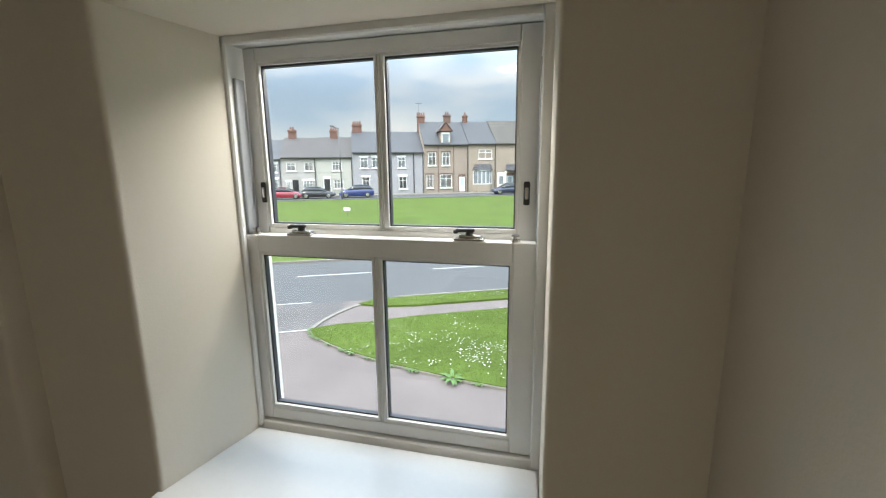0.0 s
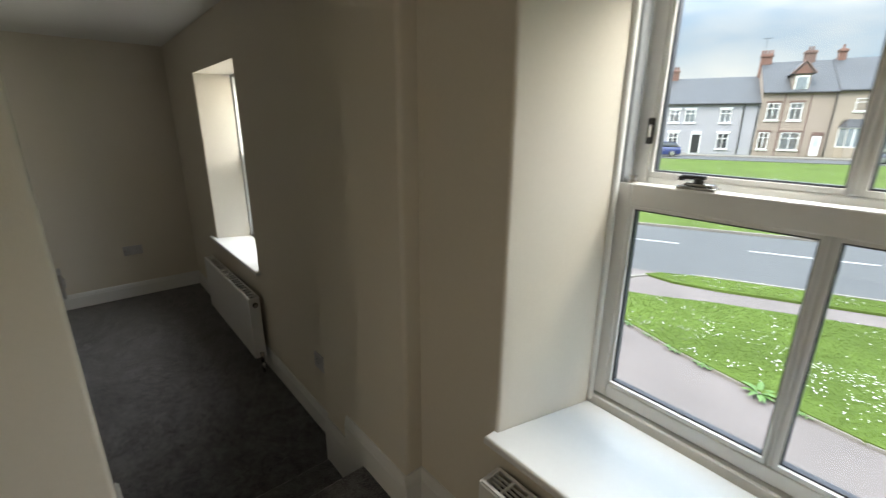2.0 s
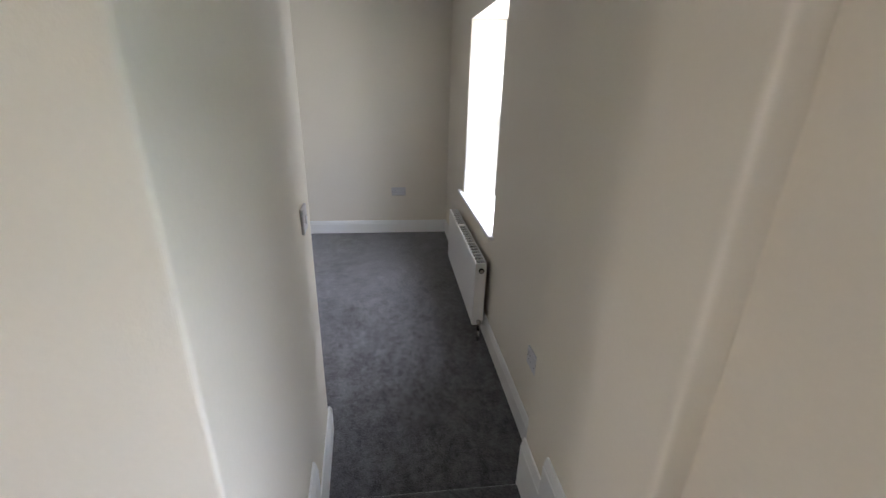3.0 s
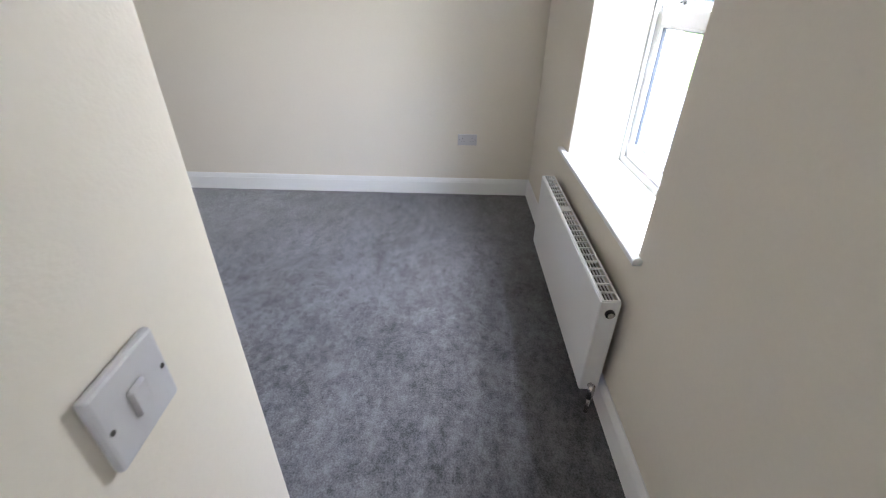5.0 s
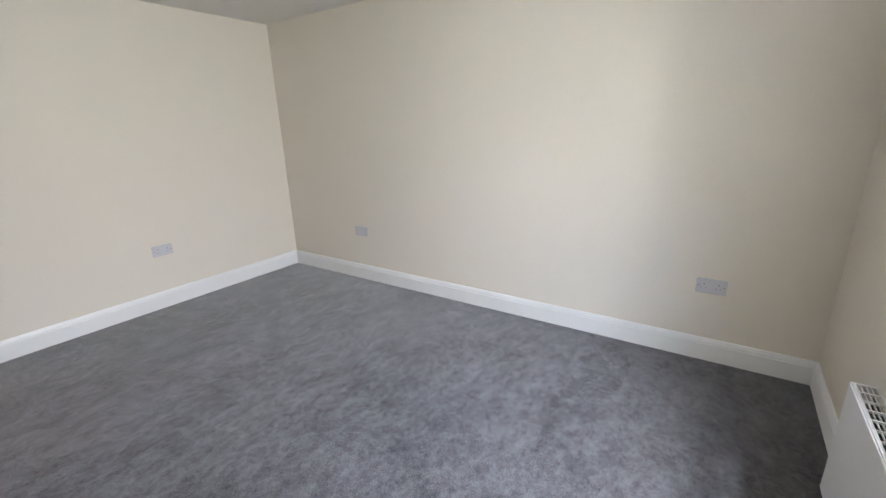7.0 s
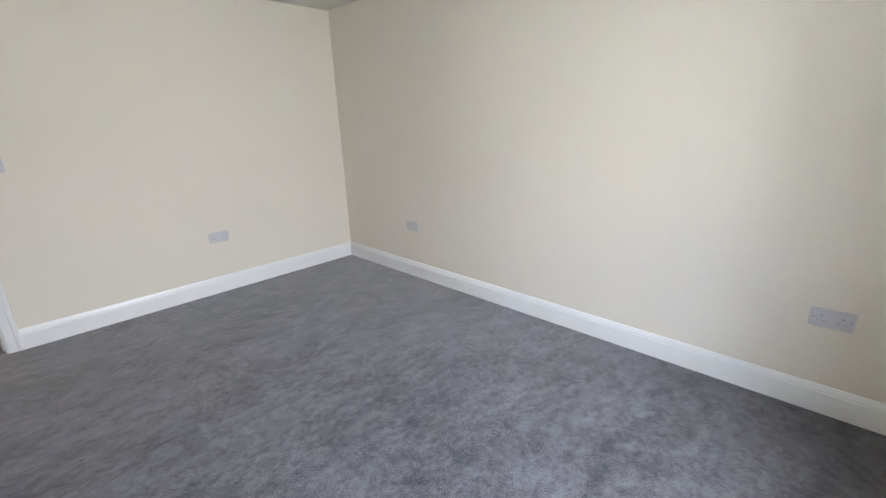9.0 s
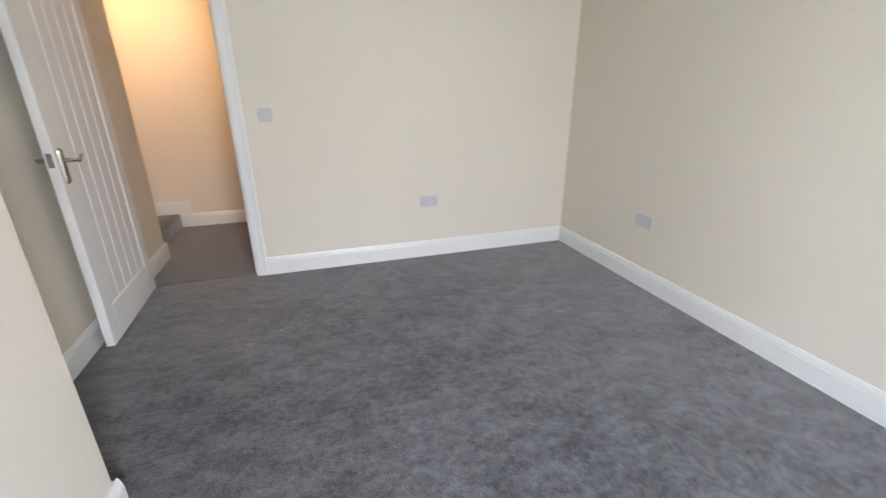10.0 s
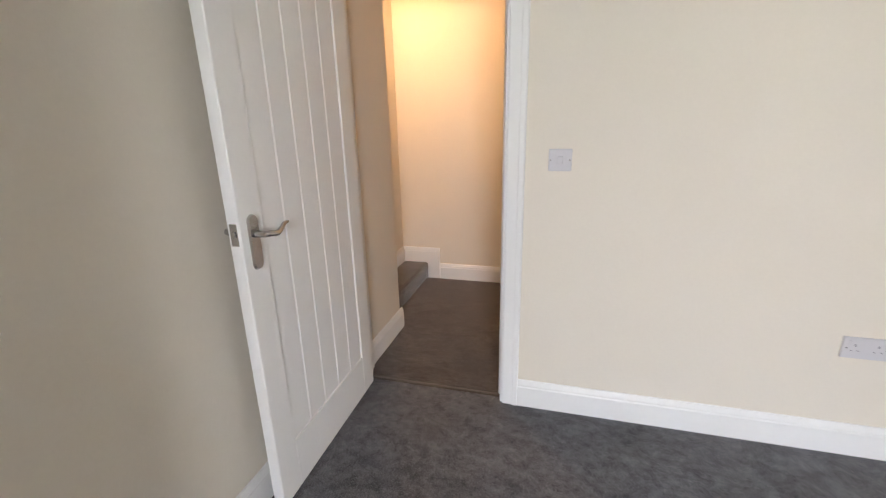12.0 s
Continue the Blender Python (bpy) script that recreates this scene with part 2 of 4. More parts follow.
def round_bar(bm, points, radii, seg=12, steps=5):
    """A smooth round bar through the points, with a radius at each."""
    pts = [Vector(p) for p in points]
    line = []
    for i in range(len(pts) - 1):
        p0, p1, p2, p3 = pts[max(i - 1, 0)], pts[i], pts[i + 1], pts[min(i + 2, len(pts) - 1)]
        for s in range(steps):
            u = s / steps
            line.append((0.5 * (2 * p1 + (p2 - p0) * u + (2 * p0 - 5 * p1 + 4 * p2 - p3) * u * u + (3 * p1 - p0 - 3 * p2 + p3) * u ** 3),
                         radii[i] + (radii[i + 1] - radii[i]) * u))
    line.append((pts[-1], radii[-1]))
    rings = []
    for i, (p, r) in enumerate(line):
        d = (line[min(i + 1, len(line) - 1)][0] - line[max(i - 1, 0)][0]).normalized()
        side = d.cross(Vector((0, 0, 1))).normalized()
        up = side.cross(d)
        rings.append([bm.verts.new(p + (side * math.cos(k * math.tau / seg) + up * math.sin(k * math.tau / seg)) * r) for k in range(seg)])
    for a, b in zip(rings, rings[1:]):
        for k in range(seg):
            bm.faces.new((a[k], a[(k + 1) % seg], b[(k + 1) % seg], b[k]))
    bm.faces.new(rings[0])
    bm.faces.new(rings[-1])
    bmesh.ops.recalc_face_normals(bm, faces=bm.faces)
    return bm


def mesh_of(name, bm, mat, smooth=False):
    me = bpy.data.meshes.new(name)
    bm.to_mesh(me)
    bm.free()
    me.materials.append(mat)
    if smooth:
        me.shade_smooth()
    return me


def structure(name, bm, mat, label, smooth=False):
    return tagged(new(name, mesh_of(name, bm, mat, smooth)), label, name.split("_")[0], kind="structure")


def thing(name, label, category, at=None, group=""):
    """An empty at the base of a thing, to parent its parts."""
    ob = new(name)
    ob.empty_display_size = 0.1
    if at is not None:
        ob.matrix_basis = at
    return tagged(ob, label, category, group)


def part(name, bm, mat, parent, label="", smooth=False):
    ob = new(name, mesh_of(name, bm, mat, smooth))
    ob.parent = parent
    if label:
        tagged(ob, label)
    return ob


def B():
    return bmesh.new()


# ---- the plan ----
CEILING, LANDING = 2.26, 0.39
WEST, SOUTH, NORTH, EAST = -5.174, -3.264, 0.908, -1.860
OUTER = 1.27                      # outside face of the window wall
PIER, LAND_N = 0.755, 0.815       # inner faces of the pier and of the wall round the landing window
END_X, END_Y = -2.362, -1.350     # free end of the wall beside the steps
HALL_S, HALL_CORNER, STAIR_E = -4.825, -3.885, -1.536   # hall wall, corner beside the stairs, wall above them
LAND_E, LAND_S, LAND_CEIL = 0.270, -2.60, 2.50

# floors
bm = B()
prism(bm, [(WEST - .02, SOUTH - .03), (-1.80, SOUTH - .03), (-1.80, NORTH + .03), (WEST - .02, NORTH + .03)], -0.12, 0.0)
structure("floor", bm, CARPET, "dark grey cut-pile carpet with brushed patches")
bm = B()
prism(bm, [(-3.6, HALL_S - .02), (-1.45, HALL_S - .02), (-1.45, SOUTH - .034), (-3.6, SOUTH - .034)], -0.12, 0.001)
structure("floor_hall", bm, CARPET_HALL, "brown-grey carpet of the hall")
bm = B()
prism(bm, [(-1.30, -2.7), (LAND_E + .1, -2.7), (LAND_E + .1, LAND_N + .02), (-1.30, LAND_N + .02)], LANDING - 0.2, LANDING)
structure("floor_landing", bm, CARPET, "dark grey carpet of the landing")

# steps between landing and room, carpeted with rounded nosings
for name, x0, x1, z1 in (("step_lower", -1.862, -1.53, 0.195), ("step_upper", -1.545, -1.20, LANDING)):
    bm = B()
    box(bm, x0, x1, -0.05, PIER + 0.01, 0.0, z1 - 0.001, 0.016, 3)
    structure(name, bm, CARPET, "carpeted step with a rounded nosing", True)

# walls
bm = B()
box(bm, WEST - 0.2, WEST, SOUTH - 0.3, OUTER, -0.1, CEILING)
structure("wall_west", bm, PAINT, "cream painted plaster wall with two socket plates")
bm = B()
box(bm, WEST, -2.625, SOUTH - 0.12, SOUTH, -0.1, CEILING)
box(bm, -2.625, EAST + 0.02, SOUTH - 0.12, SOUTH, 2.03, CEILING)
structure("wall_south", bm, PAINT, "cream painted plaster wall with the hall doorway")
bm = B()
poly = [(END_X, 0.006), (END_X, END_Y), (EAST, END_Y), (EAST, HALL_CORNER), (-1.234, HALL_CORNER), (-1.234, 0.076)]
prism(bm, rounded(poly, {0: 0.012, 1: 0.012, 3: 0.02, 5: 0.010}), -0.1, LAND_CEIL + 0.1)
structure("wall_east", bm, PAINT, "cream plaster wall mass between landing, room and hall")


def window_wall(name, x0, x1, y_in, gap, label, top):
    """A thick wall with a splayed window reveal that laps over the box frame.
    gap: x at the room face, x at the frame (left, right of each), y of the frame (left, right), sill z, head z."""
    a0, a1, b0, b1, yl, yr, z0, z1 = gap
    lap = 0.052
    bm = B()
    # the corners of the reveal are rounded beside the opening only
    for za, zb, r in ((-0.1, z0, 0), (z0, z1, 0.010), (z1, top, 0)):
        prism(bm, rounded([(x0, y_in), (a0, y_in), (b0, yl), (b0 - lap, yl), (b0 - lap, OUTER), (x0, OUTER)], {1: r}), za, zb)
        prism(bm, rounded([(a1, y_in), (x1, y_in), (x1, OUTER), (b1 + lap, OUTER), (b1 + lap, yr), (b1, yr)], {0: r}), za, zb)
    prism(bm, [(a0, y_in), (a1, y_in), (b1, yr), (b1 + lap, yr), (b1 + lap, yr + 0.09), (b0 - lap, yl + 0.09), (b0 - lap, yl), (b0, yl)], -0.1, z0)
    prism(bm, [(b0 - lap, yl + 0.09), (b1 + lap, yr + 0.09), (b1 + lap, OUTER), (b0 - lap, OUTER)], -0.1, z0 - 0.10)
    prism(bm, [(a0, y_in), (a1, y_in), (b1, yr), (b0, yl)], z1, top)
    prism(bm, [(b0 - lap, yl), (b1 + lap, yr), (b1 + lap, OUTER), (b0 - lap, OUTER)], z1 + lap, top)
    structure(name, bm, PAINT, label)


W2 = (-4.150, -3.120, -4.066, -3.196, 1.148, 1.148, 0.666, 1.960)
W1 = (-0.962, -0.030, -0.888, -0.026, 1.104, 1.066, 0.842, 2.012)
window_wall("wall_north", WEST, -1.862, NORTH, W2, "thick cream plaster wall with a deep window reveal", CEILING)
window_wall("wall_landing_north", -1.277, LAND_E + 0.15, LAND_N, W1, "thick cream plaster wall with a deep window reveal", LAND_CEIL + 0.1)
bm = B()
prism(bm, rounded([(-1.862, OUTER), (-1.862, PIER), (-1.277, PIER), (-1.277, OUTER)], {1: 0.010, 2: 0.016}), -0.1, LAND_CEIL + 0.1)
structure("wall_pier", bm, PAINT, "cream plaster pier standing proud beside the steps")
bm = B()
box(bm, LAND_E, LAND_E + 0.15, LAND_S, LAND_N, 0.1, LAND_CEIL + 0.1)
structure("wall_landing_east", bm, PAINT, "plain cream plaster wall of the landing")
bm = B()
box(bm, -1.234, LAND_E + 0.15, LAND_S - 0.12, LAND_S, 0.1, LAND_CEIL + 0.1)
structure("wall_landing_south", bm, PAINT, "plain cream plaster wall of the landing")
bm = B()
box(bm, -3.7, -1.3, HALL_S - 0.12, HALL_S, -0.1, 2.75)
structure("wall_hall_south", bm, PAINT, "cream plaster wall of the hall")
bm = B()
box(bm, -3.72, -3.6, HALL_S, SOUTH - 0.12, -0.1, 2.75)
structure("wall_hall_west", bm, PAINT, "cream plaster wall of the hall")
bm = B()
box(bm, STAIR_E, STAIR_E + 0.12, HALL_S, HALL_CORNER, -0.1, 2.75)
structure("wall_hall_east", bm, PAINT, "cream plaster wall above the stairs")
# ceilings
bm = B()
box(bm, WEST - 0.2, -1.36, SOUTH - 0.12, OUTER, CEILING, LAND_CEIL + 0.14)
structure("ceiling", bm, CEIL, "white painted plaster ceiling")
bm = B()
box(bm, -1.36, LAND_E + 0.15, LAND_S - .12, OUTER, LAND_CEIL, LAND_CEIL + 0.14)
structure("ceiling_landing", bm, CEIL, "white painted plaster ceiling of the landing")
bm = B()
box(bm, -3.72, -1.3, HALL_S - .12, SOUTH - 0.12, 2.45, 2.6)
structure("ceiling_hall", bm, CEIL, "white painted plaster ceiling of the hall")
bm = B()
box(bm, -3.72, EAST + .02, SOUTH - 0.12, SOUTH - 0.10, CEILING + .1, 2.46)
structure("wall_hall_north", bm, PAINT, "cream plaster above the hall doorway")

# skirting: moulded, 135 mm
SKIRT = [(0.0, 0.0), (0.016, 0.0), (0.016, 0.100), (0.013, 0.106), (0.014, 0.112), (0.009, 0.128), (0.006, 0.135), (0.0, 0.135)]


def skirting(name, runs, label="white moulded skirting board"):
    for i, (p0, p1, z, h) in enumerate(runs):
        bm = B()
        prof = [(a, b if b < 0.05 else b + h - 0.135) for a, b in SKIRT]
        sweep(bm, prof, (*p0, z), (*p1, z))
        structure(name, bm, GLOSS, label)


skirting("baseboard", [
    ((WEST, NORTH), (WEST, SOUTH), 0, .135),
    ((WEST, SOUTH), (-2.683, SOUTH), 0, .135),
    ((EAST, SOUTH + .03), (EAST, END_Y), 0, .135),
    ((EAST + .016, END_Y), (END_X + .0, END_Y), 0, .135),
    ((END_X, END_Y - .016), (END_X, 0.022), 0, .135),
    ((-1.862, NORTH), (WEST, NORTH), 0, .135),
    ((END_X - .016, 0.006), (-1.86, 0.038), 0, .137),
    ((-1.86, 0.038), (-1.54, 0.057), .0, .37),
    ((-1.54, 0.057), (-1.222, 0.076), .0, .53),
    ((-1.672, PIER), (-1.862, PIER), 0, .402),
    ((-1.265, PIER), (-1.672, PIER), 0.0, .522),
    ((-1.277, LAND_N), (-1.277, PIER - .016), LANDING - .1, .242),
    ((LAND_E, LAND_N), (-1.277, LAND_N), LANDING, .142),
    ((-1.234, 0.09), (-1.234, LAND_S), LANDING, .135),
    ((LAND_E, LAND_S), (LAND_E, LAND_N), LANDING, .135),
    ((EAST, HALL_CORNER - .016), (EAST, SOUTH - .135), 0, .135),
    ((-3.6, HALL_S), (EAST - .01, HALL_S), 0, .135),
    ((EAST - .005, HALL_S), (STAIR_E, HALL_S), 0.0, .270),
    ((STAIR_E, HALL_S), (STAIR_E, -4.60), 0.10, .170),
    ((STAIR_E, -4.60), (STAIR_E, HALL_CORNER), 0.20, .230),
])


# ---- sash window ----
def sash_window(name, at, width, height, rail, glass_top, up_glass, label, extra=0.0):
    """A sliding sash window in its box frame. Local: x along, y outwards, z up; the front of the lower sash is at y = 0.
    rail: height of the meeting rail's top. extra: by how much the right stiles are wider. Two panes a sash."""
    w = thing(name, label, "window", at)
    w["kind"] = "structure"
    W, H = width, height
    for nm, dims in (("jamb", (-0.05, 0.012)), ("jamb", (W - 0.012, W + 0.05))):
        bm = B()
        box(bm, dims[0], dims[1], 0.0, 0.115, -0.02, H + 0.05, 0.003)
        box(bm, dims[0] if nm and dims[0] < 0 else W - 0.022, 0.022 if dims[0] < 0 else dims[1], -0.022, -0.003, 0.0, H + 0.02, 0.004)
        part(nm, bm, UPVC, w)
    bm = B()
    box(bm, -0.05, W + 0.05, 0.0, 0.115, H - 0.012, H + 0.05, 0.003)
    box(bm, 0.022, W - 0.022, -0.022, -0.003, H - 0.022, H + 0.02, 0.004)
    part("head", bm, UPVC, w)
    bm = B()
    box(bm, -0.05, W + 0.05, -0.012, 0.088, -0.03, 0.018, 0.004)
    part("window_sill", bm, UPVC, w)
    # dark side grooves in which the upper sash slides
    for x0 in (0.014, W - 0.026):
        bm = B()
        box(bm, x0, x0 + 0.010, 0.006, 0.044, rail, H - 0.10, 0.002)
        part("side_channel", bm, CHANNEL, w, "grey sliding channel")

    def sash(nm, x0, x1, z0, z1, y0, stile, bot, top, mull):
        d = 0.045
        s = thing(nm, "", "")
        s.parent = w
        for a, b, c, e in ((x0, x0 + stile, z0, z1), (x1 - stile - extra, x1, z0, z1)):
            bm = B()
            box(bm, a, b, y0, y0 + d, c, e, 0.004, 2)
            part("stile", bm, UPVC, s)
        for c, e, nm2 in ((z0, z0 + bot, "bottom_rail"), (z1 - top, z1, "top_rail")):
            bm = B()
            box(bm, x0 + stile, x1 - stile - extra, y0 + 0.001, y0 + d - 0.001, c, e, 0.004, 2)
            part(nm2, bm, UPVC, s)
        bm = B()
        m = (x0 + x1 - extra) / 2
        box(bm, m - mull / 2, m + mull / 2, y0 + 0.006, y0 + d - 0.006, z0 + bot, z1 - top, 0.005, 2)
        box(bm, m - mull / 5, m + mull / 5, y0 + 0.001, y0 + d - 0.002, z0 + bot, z1 - top, 0.002)
        part("glazing_bar", bm, UPVC, s)
        for a, b in ((x0 + stile, m - mull / 2), (m + mull / 2, x1 - stile - extra)):
            c, e = z0 + bot, z1 - top
            bm = B()
            for q in ((a, b, c, c + .011), (a, b, e - .007, e), (a, a + .009, c, e), (b - .007, b, c, e)):
                box(bm, q[0], q[1], y0 + 0.004, y0 + 0.016, q[2], q[3])
            part("bead", bm, UPVC, s)
            bm = B()
            for q in ((a + .009, b - .007, c + .011, c + .015), (a + .009, b - .007, e - .012, e - .007), (a + .009, a + .013, c, e), (b - .011, b - .007, c, e)):
                box(bm, q[0], q[1], y0 + 0.014, y0 + 0.030, q[2], q[3])
            part("gasket", bm, GASKET, s, "black glazing seal")
            bm = B()
            box(bm, a, b, y0 + 0.020, y0 + 0.024, c, e)
            pane = part("pane", bm, GLASS, s, "clear window pane")
            pane.visible_shadow = False
        return s

    sash("lower_sash", 0.004, W - 0.004, 0.022, rail, 0.0, 0.046, glass_top[0] - 0.022, rail - glass_top[1], 0.012)
    up = sash("upper_sash", 0.020, W - 0.006, rail - 0.035, H - 0.014, 0.050, 0.038, 0.050, H - 0.014 - up_glass, 0.012)
    # two swivel catches on the meeting rail, two small sash stops, two flush pulls
    for fx in (0.222, 0.805):
        c = thing("sash_catch", "", "")
        c.parent = w
        x = (W - extra) * fx
        bm = B()
        box(bm, x - 0.040, x + 0.040, 0.004, 0.034, rail, rail + 0.007, 0.003, 2)
        part("base_plate", bm, CHROME, c, "chrome plate")
        bm = B()
        box(bm, x - 0.026, x + 0.034, 0.008, 0.032, rail + 0.007, rail + 0.014, 0.003, 2)
        part("keeper", bm, CHROME, c, "chrome keeper")
        bm = B()
        tube(bm, (x, 0.02, rail + 0.012), (x, 0.02, rail + 0.024), 0.010)
        box(bm, x - 0.036, x + 0.014, 0.013, 0.027, rail + 0.021, rail + 0.031, 0.004, 2)
        box(bm, x - 0.042, x - 0.030, 0.013, 0.027, rail + 0.017, rail + 0.027, 0.003, 2)
        part("lever", bm, BLACK, c, "black lever")
    for x in (0.040, W - 0.040 - extra * 1.2):
        bm = B()
        tube(bm, (x, 0.018, rail), (x, 0.018, rail + 0.006), 0.013)
        tube(bm, (x, 0.018, rail + 0.006), (x, 0.018, rail + 0.013), 0.006)
        tube(bm, (x, 0.018, rail + 0.013), (x, 0.018, rail + 0.018), 0.010)
        part("stop_knob", bm, CHROME, w, "small chrome stop")
    for x in (0.052, W - 0.052):
        bm = B()
        box(bm, x - 0.008, x + 0.008, 0.047, 0.052, rail + 0.090, rail + 0.150, 0.004, 2)
        p = part("sash_pull", bm, BLACK, w, "black flush pull")
        bm = B()
        box(bm, x - 0.005, x + 0.005, 0.044, 0.048, rail + 0.105, rail + 0.135, 0.002)
        part("inset", bm, CHROME, p, "chrome inset")
    return w


ANG = math.degrees(math.atan2(-0.038, 0.867))
win1 = sash_window("window_1", pose(-0.899, 1.128, 0.868, 0, 0, ANG), 0.872, 1.145, 0.610, (0.060, 0.557), 1.092,
                   "white sash window with a glazing bar in each sash", 0.03)
win2 = sash_window("window_2", pose(-4.075, 1.175, 0.695, 0, 0, 0), 0.885, 1.270, 0.680, (0.080, 0.615), 1.200,
                   "white sash window in a deep reveal above a radiator")


def sill_board(name, poly, z, thick, label):
    bm = B()
    prism(bm, poly, z - thick, z)
    edges = [e for e in bm.edges if abs((e.verts[0].co.z + e.verts[1].co.z) / 2 - z) < 0.001 or abs((e.verts[0].co.z + e.verts[1].co.z) / 2 - z + thick) < 0.001]
    bmesh.ops.bevel(bm, geom=edges, offset=0.008, segments=3, profile=0.5, affect="EDGES")
    tagged(structure(name, bm, SILL, label), category="window sill")


sill_board("window_sill_1", [(-0.972, 0.776), (0.010, 0.776), (0.010, LAND_N - .001), (W1[1] - .001, LAND_N - .001), (-0.028, 1.066), (-0.886, 1.104), (W1[0] + .001, LAND_N - .001), (-0.972, LAND_N - .001)], 0.870, 0.026, "white painted window board with a rounded nose")
sill_board("window_sill_2", [(-4.262, 0.876), (-3.075, 0.876), (-3.075, NORTH - .001), (W2[1] - .001, NORTH - .001), (-3.197, 1.148), (-4.065, 1.148), (W2[0] + .001, NORTH - .001), (-4.262, NORTH - .001)], 0.696, 0.026, "white painted window board with a rounded nose")

# pale outer reveals
for nm, x0, x1, z0, z1 in (("trim", -1.0, -0.958, 0.80, 2.05), ("trim", -4.13, -4.100, 0.62, 2.0)):
    bm = B()
    box(bm, x0 - .06, x1, OUTER + 0.001, OUTER + 0.05, z0, z1, 0.004)
    structure(nm, bm, RENDER_EXT, "white painted outer window reveal")


# ---- radiators ----
def radiator(at, length, height, depth, label):
    """A panel radiator: face panel, end caps, top grille of slats, valve and vent. Local: x along, y to the wall, z up from its base."""
    r = thing("radiator", label, "radiator", at)
    bm = B()
    box(bm, 0.004, length - 0.004, 0.0, 0.010, 0.0, height, 0.004, 2)
    part("face_panel", bm, RAD, r)
    bm = B()
    box(bm, 0.02, length - 0.02, depth - 0.012, depth - 0.004, 0.02, height - 0.02, 0.003)
    part("back_panel", bm, RAD_IN, r)
    bm = B()
    n = int(length / 0.049)
    for i in range(3 * n):
        x = 0.02 + (length - 0.04) * i / (3 * n)
        box(bm, x, x + 0.003, 0.011, depth - 0.014, 0.03, height - 0.045)
    part("convector_fins", bm, RAD_IN, r, "folded convector fins inside")
    for x in (0.0, length - 0.006):
        bm = B()
        box(bm, x, x + 0.006, 0.001, depth, 0.003, height + 0.002, 0.002)
        part("end_cap", bm, RAD, r)
    g = thing("top_grille", "", "")
    g.parent = r
    for y0, y1 in ((0.004, 0.014), (depth - 0.008, depth)):
        bm = B()
        box(bm, 0.006, length - 0.006, y0, y1, height - 0.004, height + 0.004, 0.001)
        part("grille_edge", bm, RAD, g)
    for k in range(1, 4):
        bm = B()
        y = 0.014 + (depth - 0.022) * k / 4
        box(bm, 0.006, length - 0.006, y - 0.001, y + 0.001, height - 0.006, height + 0.001)
        part("grille_bar", bm, RAD, g)
    slat = None
    for i in range(n + 1):
        x = 0.010 + (length - 0.020) * i / n
        if slat is None:
            bm = B()
            box(bm, -0.003, 0.003, 0.012, depth - 0.006, height - 0.004, height + 0.003)
            slat = mesh_of("slat", bm, RAD)
        o = new("slat", slat)
        o.parent, o.location.x = g, x
    bm = B()
    box(bm, length * .36, length * .36 + .05, 0.016, depth - 0.010, height - 0.002, height + 0.006, 0.002)
    part("maker_plate", bm, RAD, r)
    # vent plug high on the end, valve tail low
    bm = B()
    tube(bm, (length, depth * .55, height - 0.045), (length + 0.008, depth * .55, height - 0.045), 0.017, seg=16)
    part("vent_plug", bm, BLACK, r, "dark socket")
    bm = B()
    tube(bm, (length + .006, depth * .55, height - 0.045), (length + 0.014, depth * .55, height - 0.045), 0.011, seg=16)
    part("bleed_valve", bm, CHROME, r, "chrome bleed valve")
    bm = B()
    tube(bm, (length, depth * .55, 0.03), (length + 0.03, depth * .55, 0.03), 0.011)
    tube(bm, (length + 0.022, depth * .55, 0.045), (length + 0.022, depth * .55, -0.02), 0.012)
    v = part("lockshield_valve", bm, CHROME, r, "chrome valve", True)
    bm = B()
    tube(bm, (length + 0.022, depth * .55, -0.02), (length + 0.022, depth * .55, -0.115), 0.0075)
    part("pipe", bm, CHROME, v, "chrome pipe tail", True)
    return r


radiator(pose(-4.241, 0.806, 0.100), 1.174, 0.426, 0.070, "white panel radiator with a slatted top under the window")
radiator(pose(-0.940, 0.728, 0.450), 0.86, 0.335, 0.070, "white panel radiator with a slatted top under the landing window")


# ---- sockets and switches ----
SLOT = material("shadowed_slot", (0.22, 0.22, 0.24), 0.6)


def plate(name, label, category, at, width, sockets=0, rockers=0):
    """A wall plate. Local: x along the wall, -y out of it, z up; origin at its centre on the wall."""
    p = thing(name, label, category, at)
    bm = B()
    box(bm, -width / 2, width / 2, -0.010, 0.0, -0.043, 0.043, 0.004, 2)
    part("face_plate", bm, PLASTIC, p)
    for i in range(sockets):
        cx = (i - (sockets - 1) / 2) * width / 2.1
        bm = B()
        for dx, dz, a, b in ((0, 0.012, .0025, .0045), (-.011, -.010, .003, .0018), (.011, -.010, .003, .0018)):
            box(bm, cx + dx - a, cx + dx + a, -0.0108, -0.009, dz - b, dz + b)
        part("pin_holes", bm, SLOT, p, "dark pin holes")
        s = 1 if cx > 0 else -1
        bm = B()
        box(bm, cx + s * .018 - .006, cx + s * .018 + .006, -0.014, -0.009, .010, .030, 0.002)
        part("rocker", bm, PLASTIC, p)
    for i in range(rockers):
        cx = (i - (rockers - 1) / 2) * 0.028
        bm = B()
        box(bm, cx - .011, cx + .011, -0.0145, -0.009, -.016, .016, 0.003)
        part("rocker", bm, PLASTIC, p)
    for s in (-1, 1):
        bm = B()
        tube(bm, (s * width * .41, -0.0108, 0), (s * width * .41, -0.009, 0), 0.0028, seg=8)
        part("screw", bm, CHROME, p)
    return p


